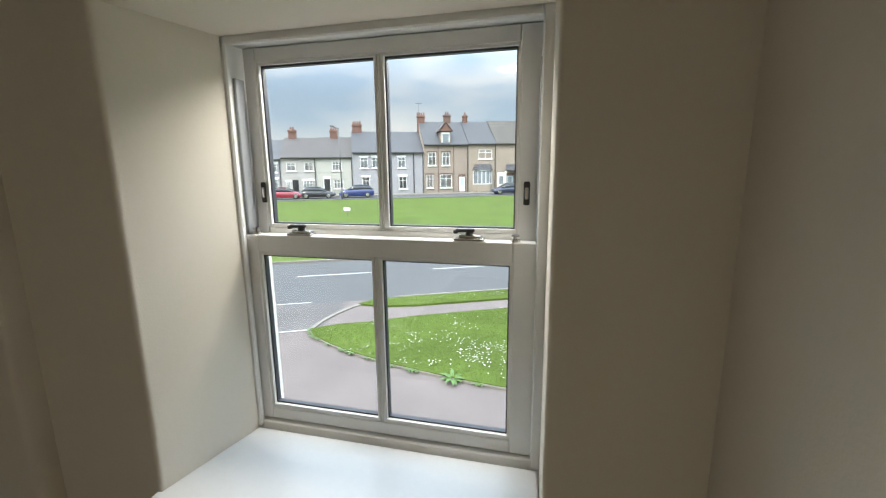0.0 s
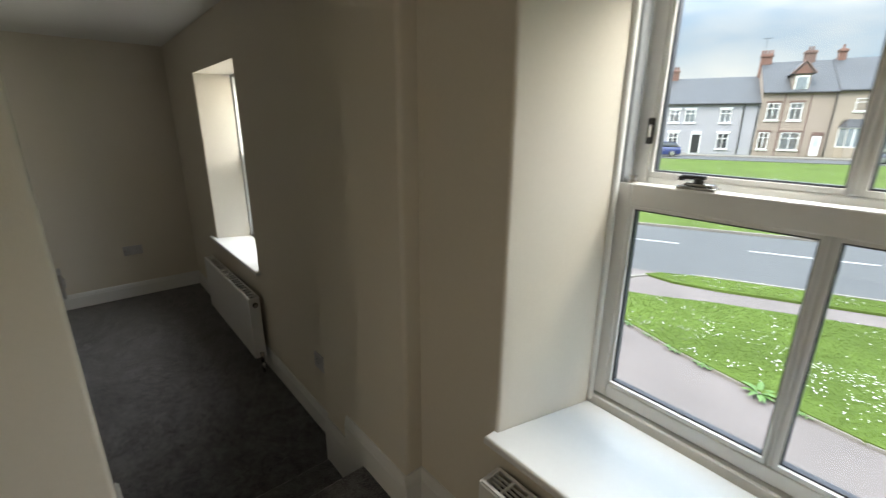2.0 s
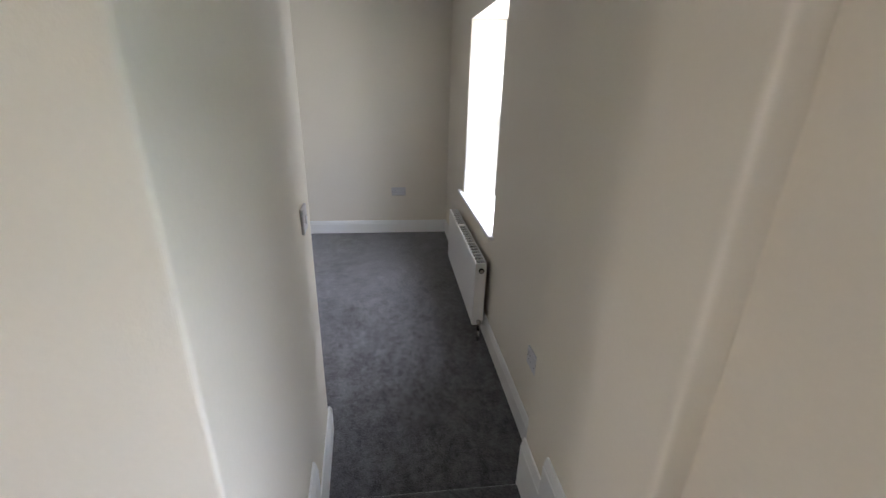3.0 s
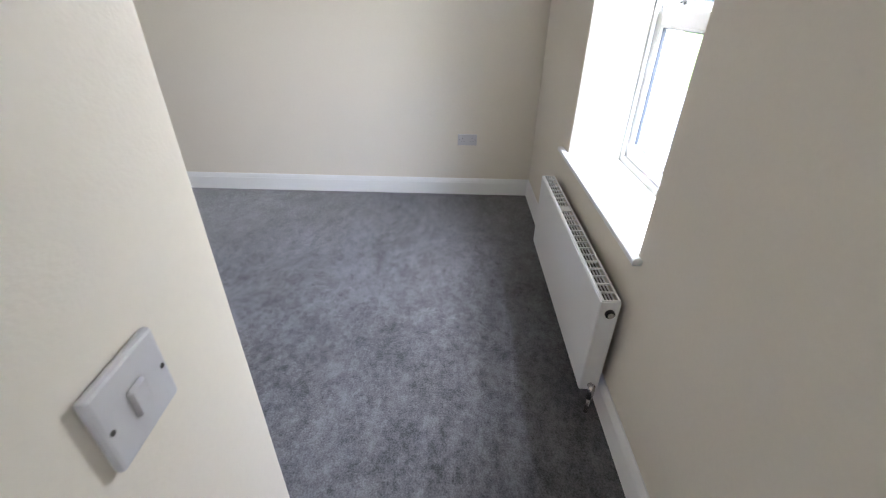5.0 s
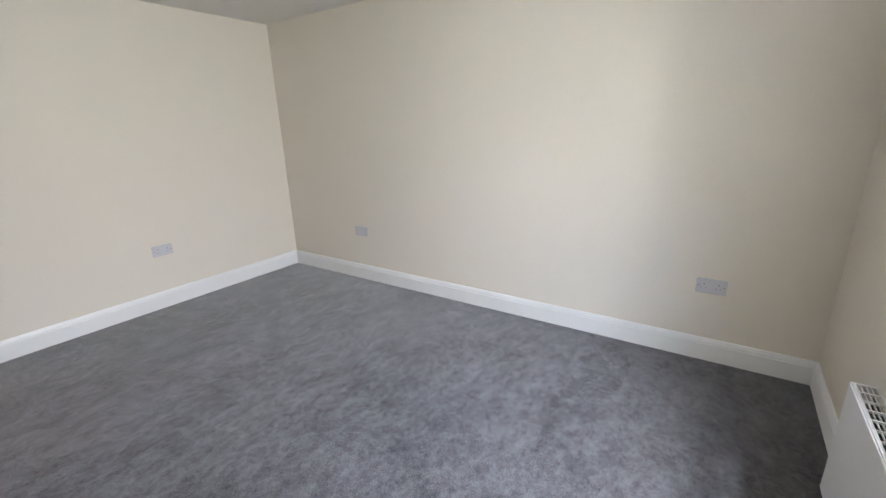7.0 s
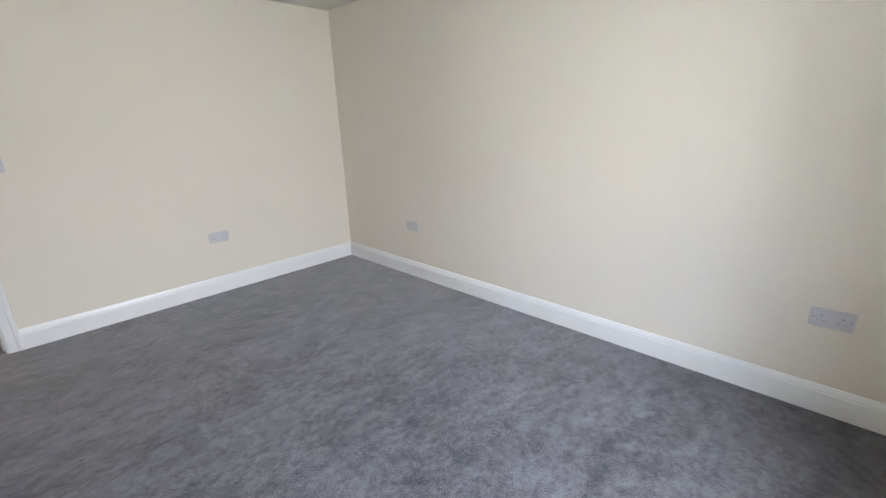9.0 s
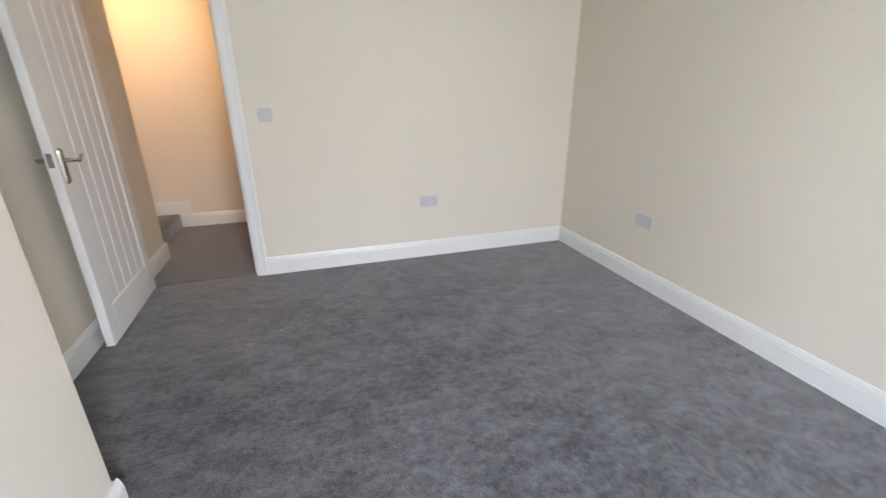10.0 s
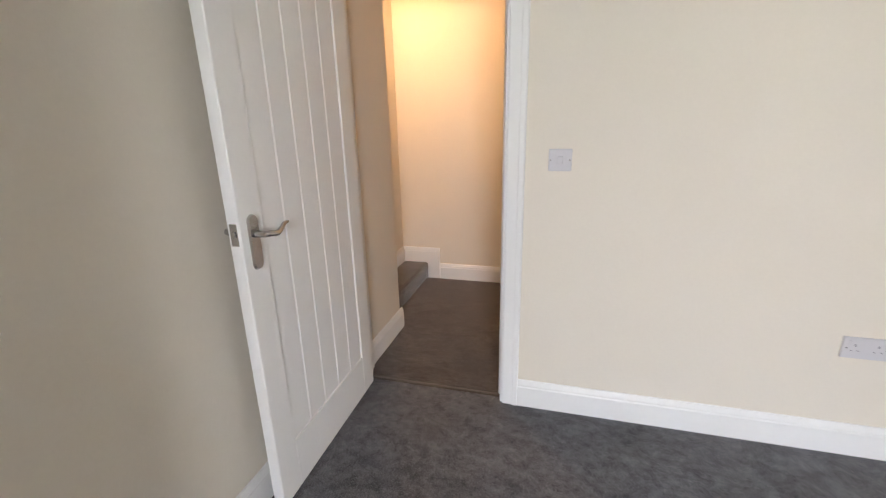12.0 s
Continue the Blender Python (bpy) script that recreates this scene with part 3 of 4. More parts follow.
SOCK = "white double power socket on the cream wall"
plate("power_socket", SOCK, "socket", pose(WEST, 0.394, 0.452, 0, 0, 90), 0.148, 2)
plate("blank_plate", "white blank outlet plate on the cream wall", "outlet plate", pose(WEST, -2.285, 0.455, 0, 0, 90), 0.148)
plate("power_socket", SOCK, "socket", pose(-3.940, SOUTH, 0.462, 0, 0, 180), 0.148, 2)
plate("light_switch", "white light switch beside the doorway", "switch", pose(-2.818, SOUTH, 1.142, 0, 0, 180), 0.088, 0, 1)
plate("power_socket", SOCK, "socket", pose(EAST, -1.935, 0.450, 0, 0, -90), 0.148, 2)
plate("power_socket", SOCK, "socket", pose(EAST, -1.70, 0.450, 0, 0, -90), 0.148, 2)
plate("power_socket", SOCK, "socket", pose(-2.235, NORTH, 0.425, 0, 0, 0), 0.148, 2)
plate("light_switch", "white light switch on the wall beside the steps", "switch", pose(-2.165, 0.0195, 1.105, 0, 0, 183.5), 0.088, 0, 1)


# ---- doorway and door ----
HX = -1.884
for nm, x0, x1, z0, z1 in (("door_jamb_1", HX - 0.004, HX + 0.022, 0.0, 2.03), ("door_jamb_2", -2.628, -2.600, 0.0, 2.03), ("door_head", -2.600, HX - 0.004, 2.0, 2.03)):
    bm = B()
    box(bm, x0, x1, SOUTH - 0.13, SOUTH + 0.004, z0, z1, 0.002)
    structure(nm, bm, GLOSS, "white painted door lining")
for nm, x0, x1, z0, z1 in (("door_stop_1", HX - 0.018, HX - 0.004, 0.0, 2.0), ("door_stop_2", -2.600, -2.586, 0.0, 2.0)):
    bm = B()
    box(bm, x0, x1, SOUTH - 0.085, SOUTH - 0.048, z0, z1, 0.003)
    structure(nm, bm, GLOSS, "white painted door stop")
ARCH = [(-2.684, -2.612)]
for x0, x1 in ARCH:
    bm = B()
    box(bm, x0, x1, SOUTH, SOUTH + 0.016, 0.0, 2.08, 0.004, 2)
    box(bm, x0 + 0.002, x0 + 0.026, SOUTH, SOUTH + 0.022, 0.0, 2.08, 0.004, 2)
    structure("architrave", bm, GLOSS, "white moulded door architrave")
bm = B()
box(bm, -2.684, HX, SOUTH, SOUTH + 0.016, 2.02, 2.08, 0.004, 2)
structure("architrave", bm, GLOSS, "white moulded door architrave")
bm = B()
box(bm, -2.600, HX, SOUTH - 0.053, SOUTH - 0.044, 0.0, 0.004, 0.0015, 2)
structure("door_threshold", bm, BRONZE, "metal carpet threshold strip")
bm = B()
box(bm, -2.6005, -2.5985, SOUTH - 0.040, SOUTH - 0.015, 0.955, 1.015)
structure("strike_plate", bm, BLACK, "dark strike plate in the jamb")

door = thing("door", "white boarded internal door with chrome lever handle, standing open", "door", pose(HX - 0.018, SOUTH + 0.006, 0.010, 0, 0, 91.2))
DW, DH, DT = 0.778, 1.97, 0.042
# local: x from hinge to latch, y towards the room side, z up
bm = B()
ST, RT, RB = 0.105, 0.12, 0.200
box(bm, 0.0, ST, 0.0, DT, 0.0, DH, 0.003)
part("hinge_stile", bm, GLOSS, door)
bm = B()
box(bm, DW - ST, DW, 0.0, DT, 0.0, DH, 0.003)
part("latch_stile", bm, GLOSS, door)
bm = B()
box(bm, ST, DW - ST, 0.0005, DT - 0.0005, 0.0, RB, 0.002)
part("bottom_rail", bm, GLOSS, door)
bm = B()
box(bm, ST, DW - ST, 0.0005, DT - 0.0005, DH - RT, DH, 0.002)
part("top_rail", bm, GLOSS, door)
NB = 5
bm = B()
box(bm, ST - .012, DW - ST + .012, DT / 2 - .010, DT / 2 + .010, RB - .012, DH - RT + .012)
part("panel_core", bm, GLOSS, door)
bw = (DW - 2 * ST) / NB
board = None
for i in range(NB):
    if board is None:
        bm = B()
        box(bm, 0.0, bw, 0.006, DT - 0.006, RB - .004, DH - RT + .004, 0.005, 1)
        board = mesh_of("board", bm, GLOSS)
    o = new("board", board)
    o.parent, o.location.x = door, ST + i * bw
for side, y in ((1, DT), (-1, 0.0)):
    h = thing("door_handle", "", "")
    h.parent = door
    hx, hz = DW - 0.052, 0.981
    bm = B()
    pts = [(math.cos(a) * 0.021, math.sin(a) * 0.021) for a in np.linspace(0, math.pi, 9)]
    outline = [(hx + a, hz + 0.037 + b) for a, b in pts] + [(hx - a, hz - 0.091 - b) for a, b in pts]
    lo, hi = [bm.verts.new((a, y, b)) for a, b in outline], [bm.verts.new((hx + (a - hx) * .86, y + side * 0.008, hz + (b - hz) * .96)) for a, b in outline]
    for i in range(len(outline)):
        k = (i + 1) % len(outline)
        bm.faces.new((lo[i], lo[k], hi[k], hi[i]))
    bm.faces.new(hi)
    bmesh.ops.recalc_face_normals(bm, faces=bm.faces)
    part("back_plate", bm, CHROME, h)
    bm = B()
    path = [(0, .006, 0), (0, .045, 0), (-.012, .052, 0), (-.040, .052, -.006), (-.066, .050, .002), (-.088, .046, .012), (-.108, .046, .014)]
    round_bar(bm, [(hx + a, y + side * b, hz + c) for a, b, c in path], (.012, .0095, .0095, .0095, .0075, .0065, .0045))
    part("lever", bm, CHROME, h, "", True)
bm = B()
box(bm, DW - 0.0005, DW + 0.001, DT / 2 - 0.012, DT / 2 + 0.012, 0.955, 1.020)
fp = part("latch_plate", bm, CHROME, door, "satin metal latch plate")
bm = B()
box(bm, DW + 0.001, DW + 0.006, DT / 2 - 0.007, DT / 2 + 0.007, 0.980, 0.998, 0.002)
part("latch_bolt", bm, CHROME, fp)
for z in (0.22, 1.0, 1.75):
    bm = B()
    tube(bm, (-0.004, 0.0, z - 0.045), (-0.004, 0.0, z + 0.045), 0.006, seg=10)
    part("hinge", bm, CHROME, door)

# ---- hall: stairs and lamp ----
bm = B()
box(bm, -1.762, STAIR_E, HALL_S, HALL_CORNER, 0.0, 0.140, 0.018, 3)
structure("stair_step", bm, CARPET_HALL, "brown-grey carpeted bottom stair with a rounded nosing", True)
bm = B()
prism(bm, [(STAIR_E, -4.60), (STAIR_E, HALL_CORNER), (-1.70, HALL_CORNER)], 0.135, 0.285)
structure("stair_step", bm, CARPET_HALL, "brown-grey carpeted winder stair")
WARM = lamp_material("warm_diffuser", (1.0, 0.64, 0.33), 20)
FILL_GLOW = lamp_material("landing_fill_diffuser", (1.0, 0.90, 0.78), 4)


def downlight(x, y, z, power, colour, glow, label, size=1.0):
    """A small round recessed ceiling light: trim ring, glowing lens and its lamp."""
    d = thing("downlight", label, "lamp", pose(x, y, z), "recessed ceiling lights")
    bm = B()
    bmesh.ops.create_cone(bm, cap_ends=False, segments=24, radius1=0.034 * size, radius2=0.043 * size, depth=0.006, matrix=Matrix.Translation((0, 0, -0.003)))
    bmesh.ops.create_cone(bm, cap_ends=False, segments=24, radius1=0.043 * size, radius2=0.034 * size, depth=0.001, matrix=Matrix.Translation((0, 0, -0.0065)))
    part("trim_ring", bm, GLOSS, d)
    bm = B()
    tube(bm, (0, 0, -0.003), (0, 0, 0.0), 0.033 * size, seg=24)
    part("lens", bm, glow, d, "glowing lens")
    l = new("downlight_lamp", bpy.data.lights.new("downlight_lamp", "AREA"))
    l.data.shape, l.data.size, l.data.energy, l.data.color = "DISK", 0.064 * size, power, colour
    l.matrix_world = pose(x, y, z - 0.009)


# unseen fill lamp, added overhead to brighten the landing walls
downlight(-0.48, -1.55, LAND_CEIL, LAND_FILL_W, (1.0, 0.93, 0.83), FILL_GLOW, "unseen round fill light added in the landing ceiling", 4.0)
for x, y in ((-1.76, -4.16),):
    downlight(x, y, 2.45, HALL_W, (1.0, 0.54, 0.23), WARM, "small round warm recessed downlight, lit, in the hall ceiling")


# ---- outdoors ----
GROUND, TH = -2.12, 23.0
UX, UY = math.cos(radians(TH)), math.sin(radians(TH))
FRONT = Matrix.Translation((0.0, 58.2, 0.0)) @ Matrix.Rotation(radians(TH), 4, "Z")   # along the terrace fronts


def sv(s, v):
    """Plan place from metres along and across the road."""
    return (s * UX - v * UY, s * UY + v * UX)


def rise(v):
    """Height of the ground: level by the road, a slow slope up the green to the terrace."""
    t = min(max((v - 19) / 26, 0), 1)
    return -2.06 + 0.66 * t * t * (3 - 2 * t)


GRASS = material("mown_grass", (0.076, 0.113, 0.024), 0.9, spec=0.1, vary=0.24, scale=0.55, fine=9, fine_vary=0.20, bump=0.5, bump_scale=40)
BLADE = material("grass_blades", (0.088, 0.132, 0.027), 0.95, spec=0.0, vary=0.24, scale=1.4, fine=9, fine_vary=0.10, island=0.12)
PETAL = material("daisy_petals", (0.55, 0.55, 0.51), 0.7, vary=0.03)
LEAF = material("dock_leaf", (0.09, 0.175, 0.04), 0.6, vary=0.15, scale=12, island=0.2)
ASPHALT = material("grey_asphalt", (0.074, 0.075, 0.077), 0.85, vary=0.07, scale=0.5, fine=40, fine_vary=0.12, bump=0.25, bump_scale=90)
PINK = material("pinkish_tarmac", (0.136, 0.113, 0.106), 0.88, vary=0.16, scale=0.9, fine=45, fine_vary=0.14, bump=0.25, bump_scale=110)
WORN = material("worn_dark_tarmac", (0.098, 0.090, 0.088), 0.88, vary=0.18, scale=1.1, fine=40, fine_vary=0.14, bump=0.25, bump_scale=100)
KERB = material("kerb_concrete", (0.185, 0.168, 0.145), 0.85, vary=0.1, scale=2, fine=30, fine_vary=0.1, bump=0.2, bump_scale=60, island=0.12)
LINE = material("white_road_paint", (0.46, 0.46, 0.445), 0.7, vary=0.1, scale=4, fine=30, fine_vary=0.1)
BRICK = tile_material("red_brick", (0.22, 0.115, 0.09), (0.55, 0.55, 0.55), 0.225, 0.075)
SLATE = tile_material("grey_slate", (0.078, 0.080, 0.088), (0.6, 0.6, 0.6), 0.30, 0.22, 0.6)
SLATE_B = tile_material("brown_slate", (0.100, 0.090, 0.086), (0.6, 0.6, 0.6), 0.30, 0.22, 0.7)
PANTILE = tile_material("weathered_concrete_tile", (0.115, 0.105, 0.093), (0.45, 0.45, 0.42), 0.45, 0.42, 0.8)
WALL_LILAC = material("pale_lilac_render", (0.335, 0.33, 0.35), 0.85, vary=0.05, scale=0.6, fine=8, fine_vary=0.05)
WALL_CREAM = material("pale_cream_render", (0.43, 0.425, 0.385), 0.85, vary=0.05, scale=0.6, fine=8, fine_vary=0.05)
WALL_GREY = material("pale_grey_render", (0.39, 0.38, 0.36), 0.85, vary=0.05, scale=0.6, fine=8, fine_vary=0.05)
WALL_BROWN = material("brown_pebbledash", (0.30, 0.245, 0.205), 0.9, vary=0.08, scale=0.6, fine=14, fine_vary=0.1)
WALL_TAN = material("tan_pebbledash", (0.33, 0.275, 0.225), 0.9, vary=0.08, scale=0.6, fine=14, fine_vary=0.1)
STONE = material("brown_stone_trim", (0.16, 0.10, 0.085), 0.8, vary=0.06)
PANE_FAR = material("far_window_pane", (0.22, 0.25, 0.27), 0.12, spec=0.6, vary=0.25, scale=1.3)
PANE_DARK = material("dark_window_pane", (0.03, 0.035, 0.04), 0.10, spec=0.6, vary=0.2, scale=1.5)
TRIM_W = material("white_house_paint", (0.76, 0.76, 0.74), 0.5, vary=0.03)
DOOR_BLUE = material("pale_blue_door", (0.42, 0.52, 0.56), 0.4, vary=0.03)
GREEN_ROOF = material("grey_green_roof", (0.17, 0.18, 0.165), 0.8, vary=0.1, scale=0.5)
BARK = material("bark", (0.10, 0.075, 0.055), 0.9, vary=0.2, scale=4)
CROWN = material("tree_leaves", (0.10, 0.17, 0.045), 0.7, vary=0.2, scale=0.6, island=0.35)
POLE = material("galvanised_pole", (0.13, 0.135, 0.145), 0.5, metal=0.3, vary=0.05)
CONIFER = material("dark_hedge_leaves", (0.045, 0.10, 0.05), 0.8, vary=0.25, scale=0.8, island=0.3)

# one sheet of ground out to the horizon
bm = B()
vs = [-300, -60, 0, 17.98, 18.0, 22, 26, 30, 34, 38, 42, 46, 50, 60, 90, 160, 400, 1500]
ss = [-1500, -400, -160, -80, -40, -20, 0, 20, 40, 80, 160, 400, 1500]
grid = [[bm.verts.new((*sv(s, v), -2.20 if v < 17.99 else rise(v))) for s in ss] for v in vs]
for i in range(len(vs) - 1):
    for j in range(len(ss) - 1):
        bm.faces.new((grid[i][j], grid[i][j + 1], grid[i + 1][j + 1], grid[i + 1][j]))
structure("ground", bm, GRASS, "wide green of mown grass rising to the houses")
bm = B()
prism(bm, [sv(-300, 12.2), sv(300, 12.2), sv(300, 17.98), sv(-300, 17.98)], -2.19, GROUND)
structure("road", bm, ASPHALT, "grey asphalt road with white lane dashes")
bm = B()
prism(bm, [sv(-300, -10), sv(300, -10), sv(300, 12.198), sv(-300, 12.198)], -2.19, GROUND + 0.002)
structure("pavement", bm, PINK, "pinkish worn tarmac forecourt and footpath")
# darker mouth of the side road
bm = B()
prism(bm, [(-5.02, 8.78), (-9.5, 6.9), (-16.5, 5.0), sv(-15.5, 12.197), sv(-0.6, 12.197), (-4.98, 10.3)], GROUND, GROUND + 0.006)
structure("road_side", bm, WORN, "grey asphalt mouth of a side road")

# grass islands with kerb edging
CURB = [(-5.13, 8.74), (-4.86, 8.40), (-4.25, 8.02), (-3.52, 7.67), (-2.57, 7.32), (-1.27, 6.98), (-0.24, 6.80), (2.0, 6.66), (6.0, 6.60), (14.0, 6.9), (30.0, 8.0)]
island = CURB + [sv(40, 10.42), sv(3.0, 10.42), sv(1.2, 10.36), sv(0.0, 10.20), (-4.55, 9.16)]
bm = B()
prism(bm, island, -2.19, -2.055)
structure("lawn", bm, GRASS, "mown grass lawn dotted with daisies")
verge = [sv(-0.15, 11.75), sv(0.5, 11.40), sv(1.4, 11.28), sv(40, 11.28), sv(40, 12.12), sv(1.0, 12.12), sv(0.2, 12.0)]
bm = B()
prism(bm, verge, -2.19, -2.06)
structure("verge", bm, GRASS, "narrow grass verge beside the road")


def kerbs(name, pts, width, top, length=0.9):
    """Kerb stones laid end to end along a line."""
    run = structure(name, B(), KERB, "pale concrete kerb stones laid end to end")
    stone = None
    acc = []
    for p, q in zip(pts, pts[1:]):
        p, q = Vector(p), Vector(q)
        n = max(1, round((q - p).length / length))
        for i in range(n):
            acc.append((p.lerp(q, i / n), p.lerp(q, (i + 1) / n)))
    bm = B()
    box(bm, 0.006, 0.994, -0.5, 0.5, -0.20, 0.0, 0.02)
    stone = mesh_of("kerb_stone", bm, KERB)
    for a, b in acc:
        o = new("kerb_stone", stone)
        d = b - a
        o.parent = run
        o.matrix_basis = Matrix.LocRotScale((a.x, a.y, top), Euler((0, 0, math.atan2(d.y, d.x))), (d.length, width, 1))


kerbs("kerb", [Vector(p) for p in CURB[:9]], 0.055, -2.072, 0.9)
kerbs("kerb", [(-5.13, 8.74), (-5.14, 9.3), (-5.05, 9.9), (-4.86, 10.5), (-4.60, 10.95), (-4.20, 11.25), (-3.7, 11.5)], 0.11, -2.085, 0.6)
kerbs("kerb", [sv(s, 12.16) for s in (1.0, 12.0, 24.0)], 0.10, -2.05, 0.9)
kerbs("kerb", [sv(s, 17.99) for s in (-24.0, -8.0, 8.0, 26.0)], 0.11, -2.03, 0.9)
# road markings
for nm, s0, s1, v0, w in [("lane_dash", -12.2 + i * 4.95, -9.15 + i * 4.95, 15.55, 0.075) for i in range(7)] + \
        [("give_way_dash", -5.2, -2.9, 12.30, 0.06), ("give_way_dash", -2.7, -1.5, 12.30, 0.05)]:
    bm = B()
    prism(bm, [sv(s0, v0), sv(s1, v0), sv(s1, v0 + w), sv(s0, v0 + w)], GROUND, GROUND + 0.008)
    structure(nm, bm, LINE, "worn white painted road line")
bm = B()
prism(bm, [(-5.10, 8.80), (-9.6, 6.75), (-9.63, 6.80), (-5.11, 8.85)], GROUND, GROUND + 0.010)
structure("edge_line", bm, LINE, "pale line of setts across the side road")


def inside(p, poly):
    hit = False
    for (x0, y0), (x1, y1) in zip(poly, poly[1:] + poly[:1]):
        if (y0 > p[1]) != (y1 > p[1]) and p[0] < (x1 - x0) * (p[1] - y0) / (y1 - y0) + x0:
            hit = not hit
    return hit


def scatter_blades(name, poly, count, top, box_, h0, h1, mat, label):
    verts, faces = [], []
    while len(verts) < count * 3:
        p = (random.uniform(box_[0], box_[1]), random.uniform(box_[2], box_[3]))
        if not inside(p, poly):
            continue
        a, h = random.uniform(0, 6.28), random.uniform(h0, h1)
        w = 0.005
        k = len(verts)
        verts += [(p[0] - w * math.cos(a), p[1] - w * math.sin(a), top), (p[0] + w * math.cos(a), p[1] + w * math.sin(a), top),
                  (p[0] + random.uniform(-.03, .03), p[1] + random.uniform(-.03, .03), top + h)]
        faces.append((k, k + 1, k + 2))
    me = bpy.data.meshes.new(name)
    me.from_pydata(verts, [], faces)
    me.materials.append(mat)
    tagged(new(name, me), label, "grass", kind="stuff")


scatter_blades("grass", island, 85000, -2.056, (-5.2, 6.5, 6.6, 13.5), 0.01, 0.03, BLADE, "short green lawn grass blades")
scatter_blades("grass", verge, 18000, -2.061, (-5.0, 7.0, 10.8, 15.5), 0.01, 0.03, BLADE, "short green verge grass blades")

# daisies
verts, faces = [], []
spots = [(random.uniform(-4.6, 6), random.uniform(7.2, 12.5)) for _ in range(420)] + [sv(random.uniform(0.5, 9), random.uniform(11.35, 12.1)) for _ in range(140)]
for _ in range(95):
    cx, cy = (random.gauss(-0.3, 1.0), random.gauss(8.15, 0.45)) if random.random() < 0.6 else (random.uniform(-3.8, 5.0), random.uniform(7.4, 11.0))
    spots += [(random.gauss(cx, 0.15), random.gauss(cy, 0.10)) for _ in range(random.randint(3, 14))]
for p in spots:
    if not (inside(p, island) or inside(p, verge)):
        continue
    k, r, z = len(verts), random.uniform(0.009, 0.017), -2.056 + random.uniform(0.025, 0.04)
    verts += [(p[0] + r * math.cos(i * 1.0472), p[1] + r * math.sin(i * 1.0472), z + random.uniform(-.004, .004)) for i in range(6)]
    faces.append(tuple(range(k, k + 6)))
for _ in range(1500):
    s, v = random.uniform(-22, 14), 18.6 + 24 * random.random() ** 1.4
    x, y = sv(s, v)
    k, r, z = len(verts), random.uniform(0.012, 0.03), rise(v) + 0.03
    verts += [(x - r, y, z), (x + r, y, z), (x, y + r, z + r)]
    faces.append((k, k + 1, k + 2))
me = bpy.data.meshes.new("daisies")
me.from_pydata(verts, [], faces)
me.materials.append(PETAL)
tagged(new("daisies", me), "white daisies scattered in the lawn", "flowers", kind="stuff")


def leafy_weed(at, n, size, label):
    w = thing("weed", label, "plant", at)
    for i in range(n):
        a, t = i * 2.4 + random.uniform(-.2, .2), random.uniform(0.35, 1.0)
        L, W = size * random.uniform(.7, 1.1), size * 0.30
        bm = B()
        rows = []
        for k in range(5):
            u = k / 4
            wd = W * math.sin(math.pi * (0.12 + 0.86 * u)) * 0.5
            z = L * (0.75 * t * u - 0.55 * t * u * u) + 0.02
            rows.append([bm.verts.new((L * u, -wd, z + .3 * wd)), bm.verts.new((L * u, 0, z)), bm.verts.new((L * u, wd, z + .3 * wd))])
        for r0, r1 in zip(rows, rows[1:]):
            for j in range(2):
                bm.faces.new((r0[j], r0[j + 1], r1[j + 1], r1[j]))
        o = part("leaf", bm, LEAF, w)
        o.rotation_euler = (0, 0, a)
    return w


leafy_weed(pose(-1.36, 6.98, -2.11), 11, 0.26, "broad-leaved green dock weed growing at the kerb")
for p, q in zip(CURB, CURB[1:7]):
    for _ in range(4):
        x, y = Vector(p).lerp(Vector(q), random.random())
        leafy_weed(pose(x, y - 0.03, -2.11), 6, random.uniform(0.07, 0.15), "small green weed tuft along the kerb edge")

# small white notice on the green
sign = thing("notice_board", "small white notice on a short post in the grass", "sign", pose(-13.3, 29.2, rise(31.5)))
bm = B()
box(bm, -0.02, 0.02, -0.02, 0.02, 0, 0.55)
part("post", bm, POLE, sign)
bm = B()
box(bm, -0.26, 0.26, -0.04, -0.02, 0.42, 0.66, 0.005)
part("board", bm, TRIM_W, sign)

# road in front of the terrace
bm = B()
prism(bm, [sv(-140, 45.2), sv(140, 45.2), sv(140, 49.6), sv(-140, 49.6)], -1.50, -1.365)
structure("road_terrace", bm, ASPHALT, "grey asphalt road in front of the terrace")
bm = B()
prism(bm, [sv(-140, 49.6), sv(140, 49.6), sv(140, 52.0), sv(-140, 52.0)], -1.50, -1.28)
structure("pavement_terrace", bm, KERB, "grey footpath in front of the houses")
BASE = -1.33


